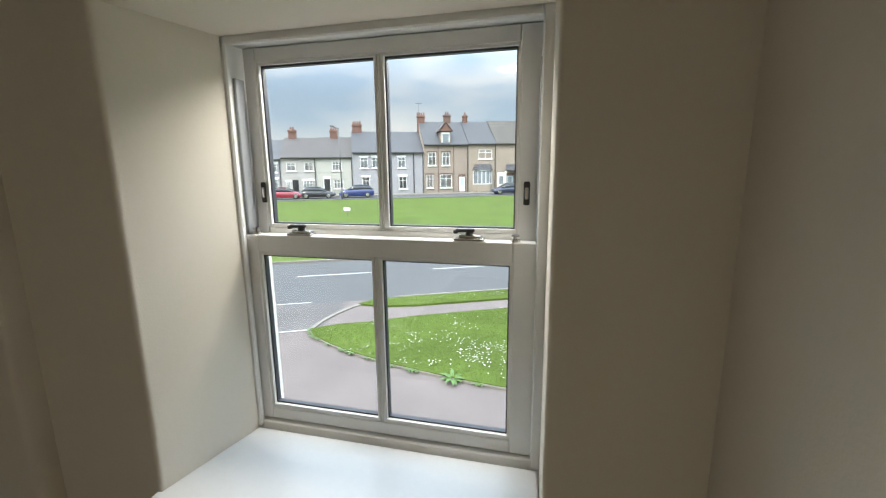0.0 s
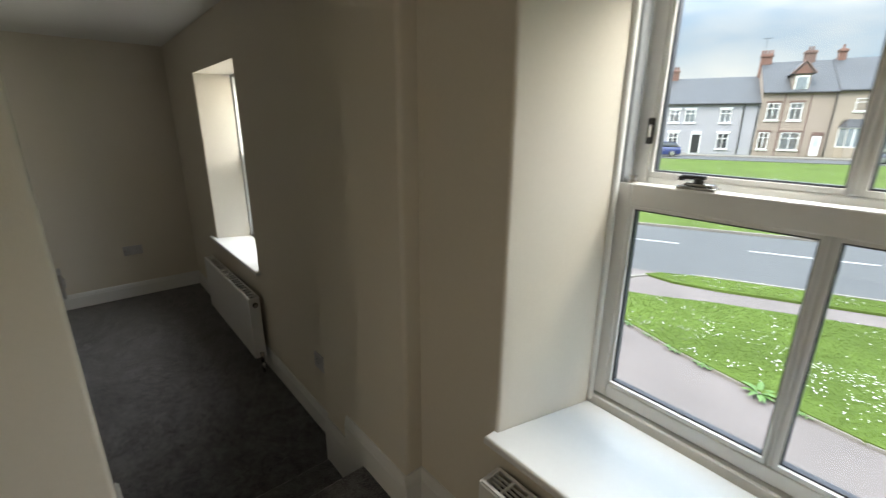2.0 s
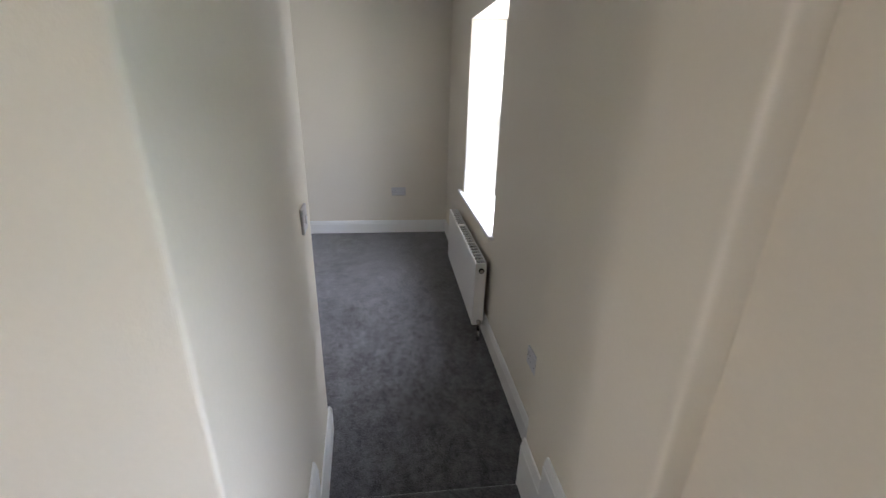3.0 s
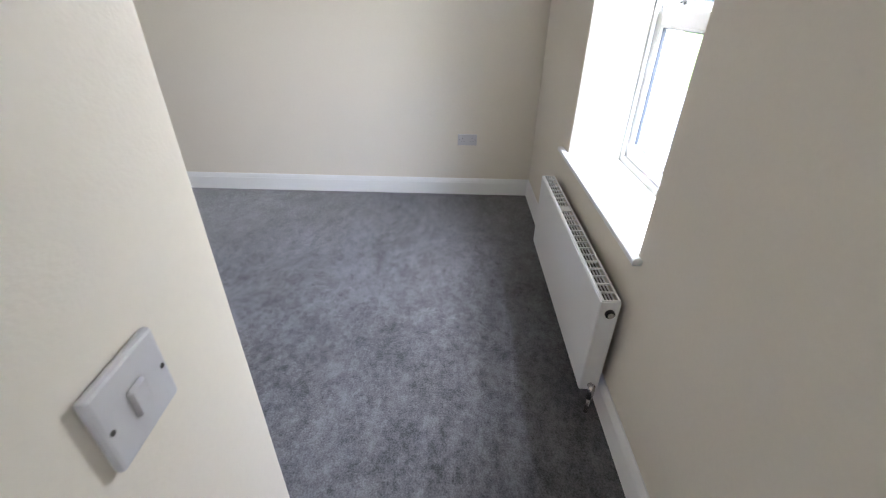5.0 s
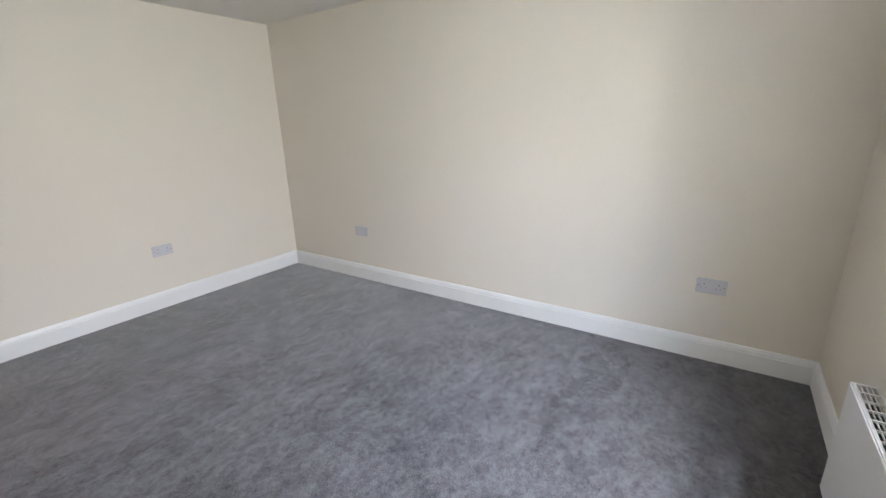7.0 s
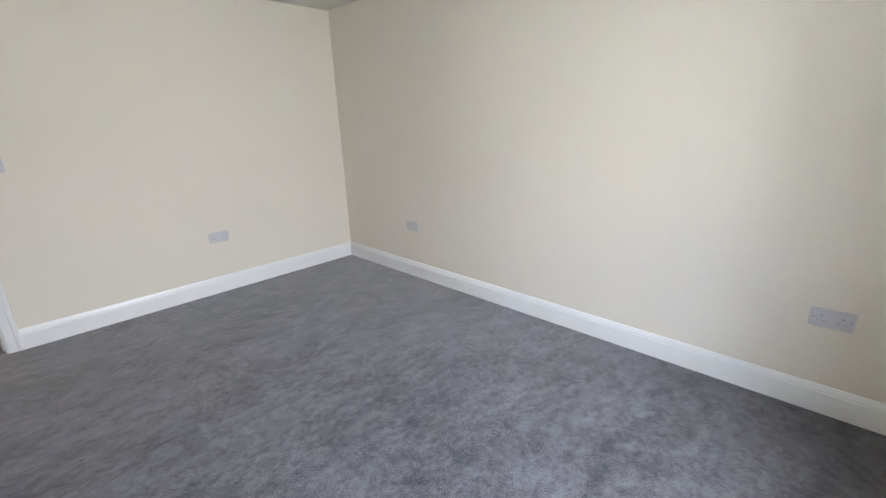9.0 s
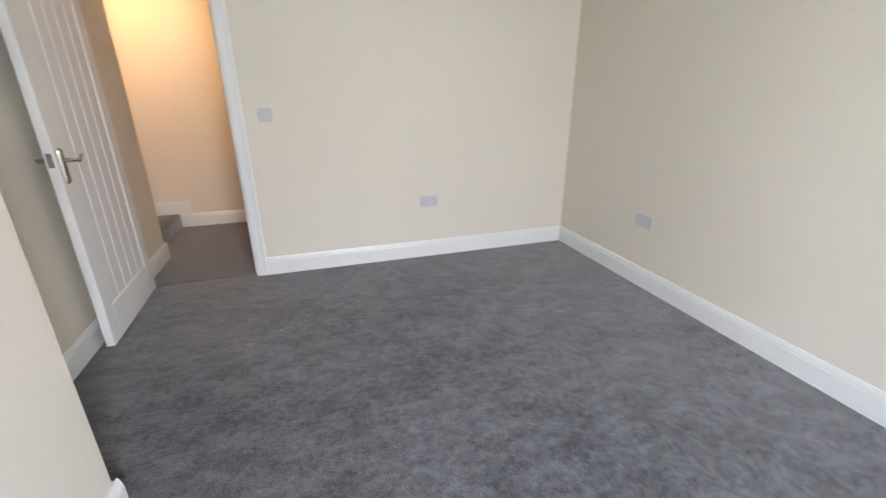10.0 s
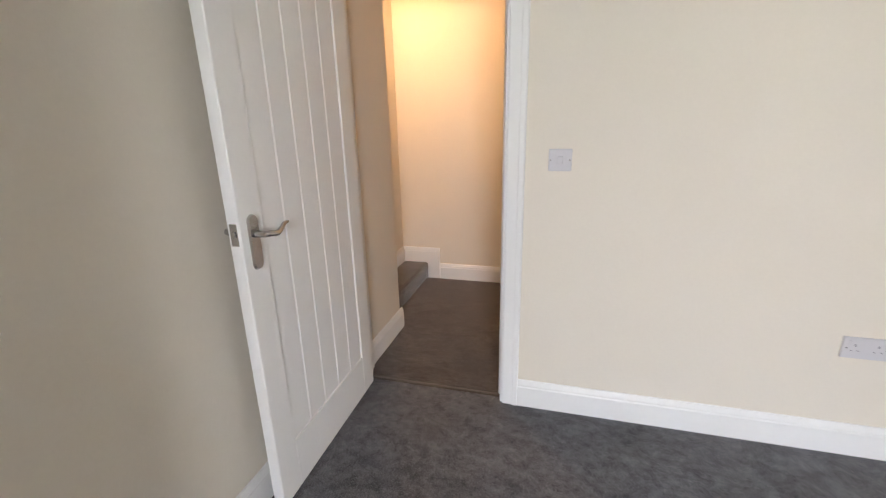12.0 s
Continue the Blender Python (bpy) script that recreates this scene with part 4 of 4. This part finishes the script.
# ---- terrace houses ----
def far_window(h, cx, z0, w, hh, mat=None, lintel=TRIM_W, bars=1, transom=True, y=-0.02, sill=TRIM_W):
    win = thing("window", "", "")
    win.parent = h
    f = 0.07
    bm = B()
    box(bm, cx - w / 2, cx + w / 2, y + 0.02, y + 0.05, z0, z0 + hh)
    part("pane", bm, mat or PANE_FAR, win)
    bm = B()
    for a, b, c, e in ((cx - w / 2, cx - w / 2 + f, z0, z0 + hh), (cx + w / 2 - f, cx + w / 2, z0, z0 + hh), (cx - w / 2, cx + w / 2, z0, z0 + f), (cx - w / 2, cx + w / 2, z0 + hh - f, z0 + hh)):
        box(bm, a, b, y - 0.03, y + 0.018, c, e)
    for i in range(bars):
        x = cx - w / 2 + w * (i + 1) / (bars + 1)
        box(bm, x - 0.03, x + 0.03, y - 0.025, y + 0.018, z0, z0 + hh)
    if transom:
        box(bm, cx - w / 2, cx + w / 2, y - 0.027, y + 0.018, z0 + hh * .66, z0 + hh * .66 + .06)
    part("window_frame", bm, TRIM_W, win)
    bm = B()
    box(bm, cx - w / 2 - .1, cx + w / 2 + .1, y - 0.09, y + 0.02, z0 - .12, z0, 0.01)
    part("sill", bm, sill, win)
    bm = B()
    box(bm, cx - w / 2 - .12, cx + w / 2 + .12, y - 0.05, y + 0.02, z0 + hh, z0 + hh + .2, 0.01)
    part("lintel", bm, lintel, win)


def far_door(h, cx, mat, w=0.85, hh=2.0, glass=None, surround=TRIM_W):
    d = thing("door", "", "")
    d.parent = h
    bm = B()
    box(bm, cx - w / 2, cx + w / 2, -0.02, 0.03, 0.1, hh)
    part("leaf", bm, mat, d)
    bm = B()
    for a, b, c, e in ((cx - w / 2 - .1, cx - w / 2, 0, hh + .1), (cx + w / 2, cx + w / 2 + .1, 0, hh + .1), (cx - w / 2 - .1, cx + w / 2 + .1, hh, hh + .35)):
        box(bm, a, b, -0.05, 0.02, c, e)
    part("surround", bm, surround, d)
    if glass:
        bm = B()
        box(bm, cx - w * .3, cx + w * .3, -0.03, -0.02, 0.9, hh - .15)
        part("glazing", bm, glass, d)


def chimney(h, x, top, mat, pots=3, y=4.2, w=0.95, base=0.0):
    c = thing("chimney", "", "")
    c.parent = h
    bm = B()
    box(bm, x - w / 2, x + w / 2, y - 0.3, y + 0.3, base, top, 0.02)
    box(bm, x - w / 2 - .07, x + w / 2 + .07, y - 0.37, y + 0.37, top - .28, top - .08, 0.02)
    part("stack", bm, mat, c)
    for i in range(pots):
        px = x + (i - (pots - 1) / 2) * .28
        bm = B()
        tube(bm, (px, y, top), (px, y, top + .38), 0.11, 0.09, 10)
        part("pot", bm, mat, c)


def house(s0, s1, eave, ridge, wall, roof, label, depth=8.4, gable=None):
    """A terrace house. Local: x along the front from its left end, y to the back, z up from the ground."""
    w = s1 - s0
    h = thing("house", label, "house", FRONT @ pose(s0, 0, BASE), "terrace houses across the green")
    bm = B()
    box(bm, 0.004, w - 0.004, 0.0, depth, -0.3, eave)
    part("wall", bm, wall, h)
    m = depth / 2
    bm = B()
    for side in (0, 1):
        y0, y1 = (-0.22, m) if side == 0 else (depth + .22, m)
        z0 = eave - 0.10
        a = [bm.verts.new((x, y, z)) for x, y, z in ((0, y0, z0), (w, y0, z0), (w, y1, ridge), (0, y1, ridge))]
        b = [bm.verts.new((v.co.x, v.co.y, v.co.z + 0.10)) for v in a]
        for i in range(4):
            bm.faces.new((a[i], a[(i + 1) % 4], b[(i + 1) % 4], b[i]))
        bm.faces.new(a)
        bm.faces.new(b)
    bmesh.ops.recalc_face_normals(bm, faces=bm.faces)
    part("roof", bm, roof, h)
    for x in (0.006, w - 0.246):
        bm = B()
        v = [bm.verts.new(c) for c in ((x, 0, eave - .02), (x, depth, eave - .02), (x, m, ridge - .05), (x + .24, 0, eave - .02), (x + .24, depth, eave - .02), (x + .24, m, ridge - .05))]
        bm.faces.new(v[:3])
        bm.faces.new(v[3:])
        for i in range(3):
            bm.faces.new((v[i], v[(i + 1) % 3], v[(i + 1) % 3 + 3], v[i + 3]))
        bmesh.ops.recalc_face_normals(bm, faces=bm.faces)
        part("gable", bm, gable or wall, h)
    bm = B()
    box(bm, 0, w, -0.30, -0.20, eave - 0.16, eave - 0.04, 0.02)
    part("gutter", bm, BLACK, h)
    bm = B()
    tube(bm, (w - .12, -0.09, 0), (w - .12, -0.09, eave - .1), 0.045, seg=8)
    part("downpipe", bm, BLACK, h)
    return h


hA = house(-40.0, -31.5, 4.3, 6.7, WALL_LILAC, SLATE, "pale rendered terrace house with a slate roof")
for x in (1.2, 3.2, 5.4, 7.6):
    far_window(hA, x, 2.75, 0.95, 1.0)
    far_window(hA, x, 0.8, 0.95, 1.2)
hB = house(-31.5, -27.5, 4.5, 6.95, WALL_GREY, SLATE_B, "grey rendered terrace house with a brown slate roof")
far_window(hB, 1.15, 2.9, 1.05, 0.97, lintel=WALL_GREY)
far_window(hB, 3.2, 2.9, 1.05, 0.97, lintel=WALL_GREY)
far_window(hB, 3.15, 0.75, 1.45, 1.0, bars=3)
far_window(hB, 0.75, 0.7, 0.5, 0.95, PANE_DARK)
far_door(hB, 1.55, PANE_DARK, 0.7, 1.85, surround=WALL_GREY)
chimney(hB, 1.0, 8.0, BRICK, 2, base=5.5)
hC = house(-27.5, -23.2, 4.5, 7.0, WALL_CREAM, SLATE_B, "cream rendered terrace house with a brown slate roof")
far_window(hC, 2.45, 2.9, 1.15, 1.05, bars=2, lintel=WALL_CREAM)
far_window(hC, 2.55, 0.75, 1.15, 1.05, bars=2, lintel=WALL_CREAM)
far_door(hC, 1.2, BLACK, 0.7, 1.9)
chimney(hC, 2.1, 8.0, BRICK, 3, base=5.5)
hD = house(-23.2, -14.4, 5.05, 7.75, WALL_LILAC, SLATE, "pale lilac rendered pair of terrace houses")
for x in (1.4, 2.85, 6.0):
    far_window(hD, x, 3.15, 0.95, 1.3)
far_window(hD, 1.55, 0.55, 0.95, 1.55, PANE_DARK)
far_window(hD, 6.1, 0.55, 1.0, 1.55, PANE_DARK)
far_door(hD, 3.7, BLACK, 0.75, 1.95)
chimney(hD, 0.75, 8.75, BRICK, 4, base=6.0, w=1.2)
bm = B()
tube(bm, (7.5, -0.09, 0), (7.5, -0.09, 4.9), 0.05, seg=8)
part("downpipe", bm, BLACK, hD)
hE = house(-14.4, -8.6, 6.0, 9.05, WALL_BROWN, SLATE, "brown pebbledashed terrace house with a gabled dormer")
far_window(hE, 1.05, 3.4, 1.0, 1.6, lintel=STONE)
far_window(hE, 2.85, 3.4, 1.0, 1.6, lintel=STONE)
far_window(hE, 0.75, 0.6, 0.85, 1.65, lintel=STONE)
far_window(hE, 2.85, 0.6, 1.5, 1.65, lintel=STONE)
far_door(hE, 4.95, TRIM_W, 0.75, 1.95, DOOR_BLUE, STONE)
chimney(hE, 0.35, 9.95, BRICK, 4, base=6.5, w=0.95)
bm = B()
tube(bm, (0.1, 4.2, 9.6), (0.1, 4.2, 11.6), 0.025, seg=6)
box(bm, -0.35, 0.55, 4.18, 4.22, 11.45, 11.49)
part("aerial", bm, POLE, hE)
chimney(hE, 3.9, 10.1, STONE, 2, base=7.0, w=0.9)
for x in (1.85, 3.85):
    bm = B()
    box(bm, x - .05, x + .05, -0.04, 0.02, 0, 5.9)
    part("pilaster_strip", bm, STONE, hE)
dm = thing("dormer", "", "")
dm.parent = hE
bm = B()
box(bm, 2.2, 3.5, 0.15, 2.4, 5.9, 7.6)
part("cheeks", bm, WALL_BROWN, dm)
bm = B()
prism(bm, [(1.95, 0.0), (3.75, 0.0), (3.75, 2.9), (1.95, 2.9)], 7.55, 7.65)
v = [bm.verts.new(c) for c in ((1.95, 0.0, 7.65), (3.75, 0.0, 7.65), (2.85, 0.0, 8.75), (1.95, 3.2, 7.65), (3.75, 3.2, 7.65), (2.85, 3.6, 8.75))]
for f in ((0, 1, 2), (3, 5, 4), (0, 2, 5, 3), (1, 4, 5, 2)):
    bm.faces.new([v[i] for i in f])
bmesh.ops.recalc_face_normals(bm, faces=bm.faces)
part("dormer_roof", bm, SLATE, dm)
bm = B()
v = [bm.verts.new(c) for c in ((2.15, -0.06, 7.62), (3.55, -0.06, 7.62), (2.85, -0.06, 8.50), (2.15, 0.02, 7.62), (3.55, 0.02, 7.62), (2.85, 0.02, 8.50))]
for f in ((0, 1, 2), (3, 5, 4), (0, 2, 5, 3), (1, 4, 5, 2), (0, 3, 4, 1)):
    bm.faces.new([v[i] for i in f])
bmesh.ops.recalc_face_normals(bm, faces=bm.faces)
part("gablet", bm, BRICK, dm, "red brick gablet face")
for x0, x1 in ((1.90, 2.85), (3.80, 2.85)):
    bm = B()
    tube(bm, (x0, -0.06, 7.60), (x1, -0.06, 8.78), 0.07, seg=6)
    part("bargeboard", bm, STONE, dm)
bm = B()
box(bm, 2.35, 3.35, 0.08, 0.14, 6.05, 7.45)
part("dormer_frame", bm, TRIM_W, dm)
bm = B()
box(bm, 2.45, 3.25, 0.06, 0.08, 6.2, 7.3)
part("dormer_pane", bm, PANE_FAR, dm)
hF = house(-8.6, -4.9, 6.1, 9.15, WALL_TAN, SLATE, "tan pebbledashed terrace house with a white bay window")
far_window(hF, 2.25, 4.2, 1.8, 1.15, bars=1, lintel=WALL_TAN)
chimney(hF, 0.6, 10.1, BRICK, 1, base=7.0, w=0.6)


def bay(h, cx, w, z0, z1, mat_frame, mat_pane, base_mat):
    b = thing("bay_window", "", "")
    b.parent = h
    pts = [(cx - w / 2, 0), (cx - w * .32, -0.6), (cx + w * .32, -0.6), (cx + w / 2, 0)]
    bm = B()
    prism(bm, pts, 0, z0)
    part("base", bm, base_mat, b)
    bm = B()
    prism(bm, [(x + (.05 if x < cx else -.05), y + .05 * (y < 0)) for x, y in pts], z0, z1)
    part("pane", bm, mat_pane, b)
    bm = B()
    for (x0, y0), (x1, y1) in zip(pts, pts[1:]):
        n = 3 if abs(x1 - x0) > w * .4 else 1
        for k in range(n + 1):
            x, y = x0 + (x1 - x0) * k / n, y0 + (y1 - y0) * k / n
            box(bm, x - .045, x + .045, y - .04, y + .04, z0, z1)
    for z in (z0, z1 - .1):
        prism(bm, [(x, y - .03) for x, y in pts], z, z + .1)
    part("window_frame", bm, mat_frame, b)
    bm = B()
    lo = [bm.verts.new((x + (x - cx) * .12, y - .12 if y < 0 else 0.0, z1)) for x, y in pts]
    hi = [bm.verts.new((cx + (x - cx) * .9, 0.0, z1 + .75)) for x, _ in pts]
    for i in range(3):
        bm.faces.new((lo[i], lo[i + 1], hi[i + 1], hi[i]))
    bm.faces.new(lo)
    bmesh.ops.recalc_face_normals(bm, faces=bm.faces)
    part("bay_roof", bm, SLATE, b)


bay(hF, 1.9, 2.5, 0.95, 2.75, TRIM_W, PANE_FAR, WALL_TAN)
hG = house(-4.9, 1.55, 6.15, 9.3, WALL_TAN, PANTILE, "tan pebbledashed end house with a ribbed tile roof", gable=BRICK)
far_window(hG, 4.1, 4.2, 1.9, 1.1, PANE_DARK, lintel=STONE, bars=2)
far_door(hG, 0.75, TRIM_W, 0.9, 2.1, PANE_FAR)
far_door(hG, 1.95, DOOR_BLUE, 0.85, 2.0, PANE_FAR, STONE)
bay(hG, 4.0, 2.6, 0.95, 2.5, BLACK, PANE_DARK, BRICK)
bm = B()
lo = [bm.verts.new(c) for c in ((1.0, -1.0, 2.65), (6.2, -1.0, 2.65), (6.0, 0.0, 3.35), (1.4, 0.0, 3.35))]
hi = [bm.verts.new((v.co.x, v.co.y, v.co.z + .1)) for v in lo]
for i in range(4):
    bm.faces.new((lo[i], lo[(i + 1) % 4], hi[(i + 1) % 4], hi[i]))
bm.faces.new(lo)
bm.faces.new(hi)
bmesh.ops.recalc_face_normals(bm, faces=bm.faces)
part("porch_roof", bm, SLATE, hG)
for x in (1.05, 6.1):
    bm = B()
    box(bm, x - .08, x + .08, -0.98, -0.82, 0, 2.66)
    part("porch_post", bm, TRIM_W, hG)
chimney(hG, 5.9, 10.5, BRICK, 2, base=7.0, w=0.7)
bm = B()
box(bm, 6.36, 6.46, 0.1, 8.3, 0, 6.1)
part("side_wall", bm, BRICK, hG, "red brick side wall")

# garden wall, low building and tree beyond the end house
gw = thing("garden_wall", "low red brick garden wall", "wall", FRONT @ pose(1.3, -3.0, BASE))
bm = B()
box(bm, -1.6, 0.2, 0, 0.22, 0, 1.15)
part("brickwork", bm, BRICK, gw)
bm = B()
box(bm, 3.0, 9.0, 2.0, 2.22, 0, 1.4)
part("brickwork", bm, WALL_BROWN, gw)
bm = B()
box(bm, -1.7, 0.25, -.03, 0.25, 1.15, 1.23, 0.01)
part("coping", bm, KERB, gw)
lb = thing("low_building", "low brick outbuilding with a grey-green roof", "building", FRONT @ pose(3.2, 22.0, BASE))
bm = B()
box(bm, 0, 22, 0, 7, 0, 3.0)
part("wall", bm, BRICK, lb)
bm = B()
prism(bm, [(-.3, -.4), (22.3, -.4), (22.3, 7.4), (-.3, 7.4)], 3.0, 3.15)
v = [bm.verts.new(c) for c in ((-.3, -.4, 3.15), (22.3, -.4, 3.15), (22.3, 7.4, 3.15), (-.3, 7.4, 3.15), (1.0, 3.5, 5.6), (21, 3.5, 5.6))]
for f in ((0, 1, 5, 4), (2, 3, 4, 5), (0, 4, 3), (1, 2, 5)):
    bm.faces.new([v[i] for i in f])
bmesh.ops.recalc_face_normals(bm, faces=bm.faces)
part("roof", bm, GREEN_ROOF, lb)
for x in (2.2, 5.2, 8.5):
    far_window(lb, x, 0.9, 1.6, 1.4, PANE_DARK)


def leaf_tree(at, height, spread, clumps, per, label, crown=None, name="tree"):
    t = thing(name, label, "tree", at)
    bm = B()
    tube(bm, (0, 0, 0), (0.1, 0, height * .45), height * .03, height * .02, 10)
    tips = []
    for i in range(9):
        a, e = i * 2.4, random.uniform(.5, 1.1)
        p0 = Vector((0.1, 0, height * (.28 + .02 * i)))
        p1 = p0 + Vector((math.cos(a) * spread * .75 * math.cos(e), math.sin(a) * spread * .75 * math.cos(e), height * .42 * math.sin(e)))
        tube(bm, p0, p1, height * .012, height * .004, 6)
        tips.append(p1)
    part("trunk", bm, BARK, t, "", True)
    verts, faces = [], []
    for i in range(clumps):
        c = random.choice(tips) + Vector((random.gauss(0, spread * .26), random.gauss(0, spread * .26), random.gauss(0, height * .12)))
        r = random.uniform(.35, .8)
        for _ in range(per):
            p = c + Vector((random.gauss(0, r), random.gauss(0, r), random.gauss(0, r * .7)))
            q = Vector((random.uniform(-1, 1), random.uniform(-1, 1), random.uniform(-1, 1))).normalized()
            u = q.orthogonal().normalized() * random.uniform(.07, .13)
            w = q.cross(u)
            k = len(verts)
            verts += [p + u, p + w * .6, p - u, p - w * .6]
            faces.append((k, k + 1, k + 2, k + 3))
    me = bpy.data.meshes.new("crown")
    me.from_pydata(verts, [], faces)
    me.materials.append(crown or CROWN)
    o = new("crown", me)
    o.parent = t
    return t


leaf_tree(FRONT @ pose(4.4, 9.0, BASE), 8.2, 2.4, 110, 60, "leafy green tree beyond the end house")
leaf_tree(FRONT @ pose(-44.0, 2.0, BASE), 8.0, 3.0, 90, 50, "leafy green tree beside the terrace")
for i in range(5):
    leaf_tree(FRONT @ pose(-72.0 + i * 6.5, 3.0 + (i % 2), BASE), 7.5, 3.2, 70, 45, "dark green tree at the edge of the green", CONIFER)


# ---- parked cars and street lamp ----
def car(at, paint, label, estate=False):
    """A parked car. Local: x forwards, y to its left, z up from the road."""
    c = thing("car", label, "car", at @ Matrix.Scale(0.88, 4), "cars parked along the terrace")
    L, W = 4.3, 1.76

    def loft(rows):
        """rows: x, low z, high z, half width low, half width high."""
        bm = B()
        rings = []
        for x, z0, z1, w0, w1 in rows:
            ring = []
            for k in range(9):
                u = k / 8
                z = z0 + (z1 - z0) * u
                hw = w0 + (w1 - w0) * u + 0.06 * math.sin(math.pi * u) * (w0 > .3)
                if u > .85:
                    hw *= 1 - (u - .85) * .6
                ring.append((x, hw, z))
            rings.append([bm.verts.new(p) for p in ring] + [bm.verts.new((p[0], -p[1], p[2])) for p in ring[::-1]])
        n = len(rings[0])
        for a, b in zip(rings, rings[1:]):
            for i in range(n):
                bm.faces.new((a[i], a[(i + 1) % n], b[(i + 1) % n], b[i]))
        bm.faces.new(rings[0])
        bm.faces.new(rings[-1])
        bmesh.ops.recalc_face_normals(bm, faces=bm.faces)
        return bm

    h = 0.12 if estate else 0.0
    part("body", loft([(-2.15, .45, .80, .70, .66), (-2.05, .28, .95 + h, .82, .74), (-1.2, .22, .98 + h, .84, .76), (0.6, .22, .94 + h, .84, .76),
                       (1.25, .24, .88 + h, .84, .74), (1.9, .26, .74 + h, .80, .66), (2.12, .36, .62, .70, .58)]), paint, c, "", True)
    back = -1.95 if estate else -1.75
    part("cabin", loft([(back, .92 + h, .96 + h, .74, .70), (back + .35, .92 + h, 1.38 + h, .74, .56), (-0.4, .92 + h, 1.46 + h, .75, .58), (0.35, .90 + h, 1.38 + h, .75, .56), (1.1, .86 + h, .92 + h, .72, .68)]), PANE_DARK, c, "dark tinted glass", True)
    part("roof", loft([(back + .42, 1.36 + h, 1.40 + h, .56, .50), (-0.4, 1.43 + h, 1.485 + h, .58, .52), (0.3, 1.37 + h, 1.41 + h, .56, .50)]), paint, c, "", True)
    for sx in (-0.55, 0.0):
        for sy in (-1, 1):
            bm = B()
            box(bm, sx - .04, sx + .04, sy * .66 - .03, sy * .66 + .03, .95 + h, 1.40 + h)
            part("pillar", bm, paint, c)
    for x in (-1.32, 1.32):
        for sy in (-1, 1):
            bm = B()
            tube(bm, (x, sy * .66, .32), (x, sy * .87, .32), 0.32, seg=20)
            w = part("wheel", bm, BLACK, c, "black tyre", True)
            bm = B()
            tube(bm, (x, sy * .868, .32), (x, sy * .885, .32), 0.21, 0.19, 14)
            part("rim", bm, CHROME, w, "silver alloy rim")
    for sy in (-1, 1):
        bm = B()
        box(bm, 1.86, 2.06, sy * .62 - .13, sy * .62 + .13, .60, .74, 0.03)
        part("headlight", bm, PANE_FAR, c, "clear headlight")
        bm = B()
        box(bm, -2.14, -2.02, sy * .64 - .11, sy * .64 + .11, .68, .86, 0.03)
        part("tail_light", bm, RED, c, "red tail light")
        bm = B()
        box(bm, 0.62, 0.80, sy * .93 - .08, sy * .93 + .08, .92 + h, 1.04 + h, 0.03)
        part("door_mirror", bm, paint, c)
    return c


def car_paint(name, col):
    return material(name, col, 0.25, spec=0.6, vary=0.02, coat=0.6)


RED = car_paint("red_car_paint", (0.24, 0.014, 0.03))
ROADZ = -1.365
car(pose(-25.6, 40.9, ROADZ, 0, 0, TH), RED, "red parked hatchback beside the terrace")
car(pose(-22.55, 42.3, ROADZ, 0, 0, TH), car_paint("black_car_paint", (0.015, 0.015, 0.017)), "black parked hatchback beside the terrace")
car(pose(-18.75, 43.9, ROADZ, 0, 0, TH + 180), car_paint("blue_car_paint", (0.016, 0.03, 0.125)), "blue parked estate car beside the terrace", True)
car(pose(-2.7, 50.6, ROADZ, 0, 0, TH + 180), car_paint("navy_car_paint", (0.012, 0.018, 0.045)), "dark navy parked saloon before the end house")
lampp = thing("street_lamp", "tall grey steel street lamp at the edge of the green", "street lamp", pose(-19.6, 42.0, -1.40))
bm = B()
tube(bm, (0, 0, 0), (0, 0, 1.2), 0.09, 0.09)
tube(bm, (0, 0, 1.2), (0, 0, 7.3), 0.065, 0.045)
part("pole", bm, POLE, lampp, "", True)
bm = B()
tube(bm, (0, 0, 7.2), (-0.4, -0.5, 7.45), 0.04, 0.035)
part("arm", bm, POLE, lampp, "", True)
bm = B()
box(bm, -0.62, -0.28, -0.75, -0.35, 7.40, 7.52, 0.03)
part("lantern", bm, POLE, lampp)
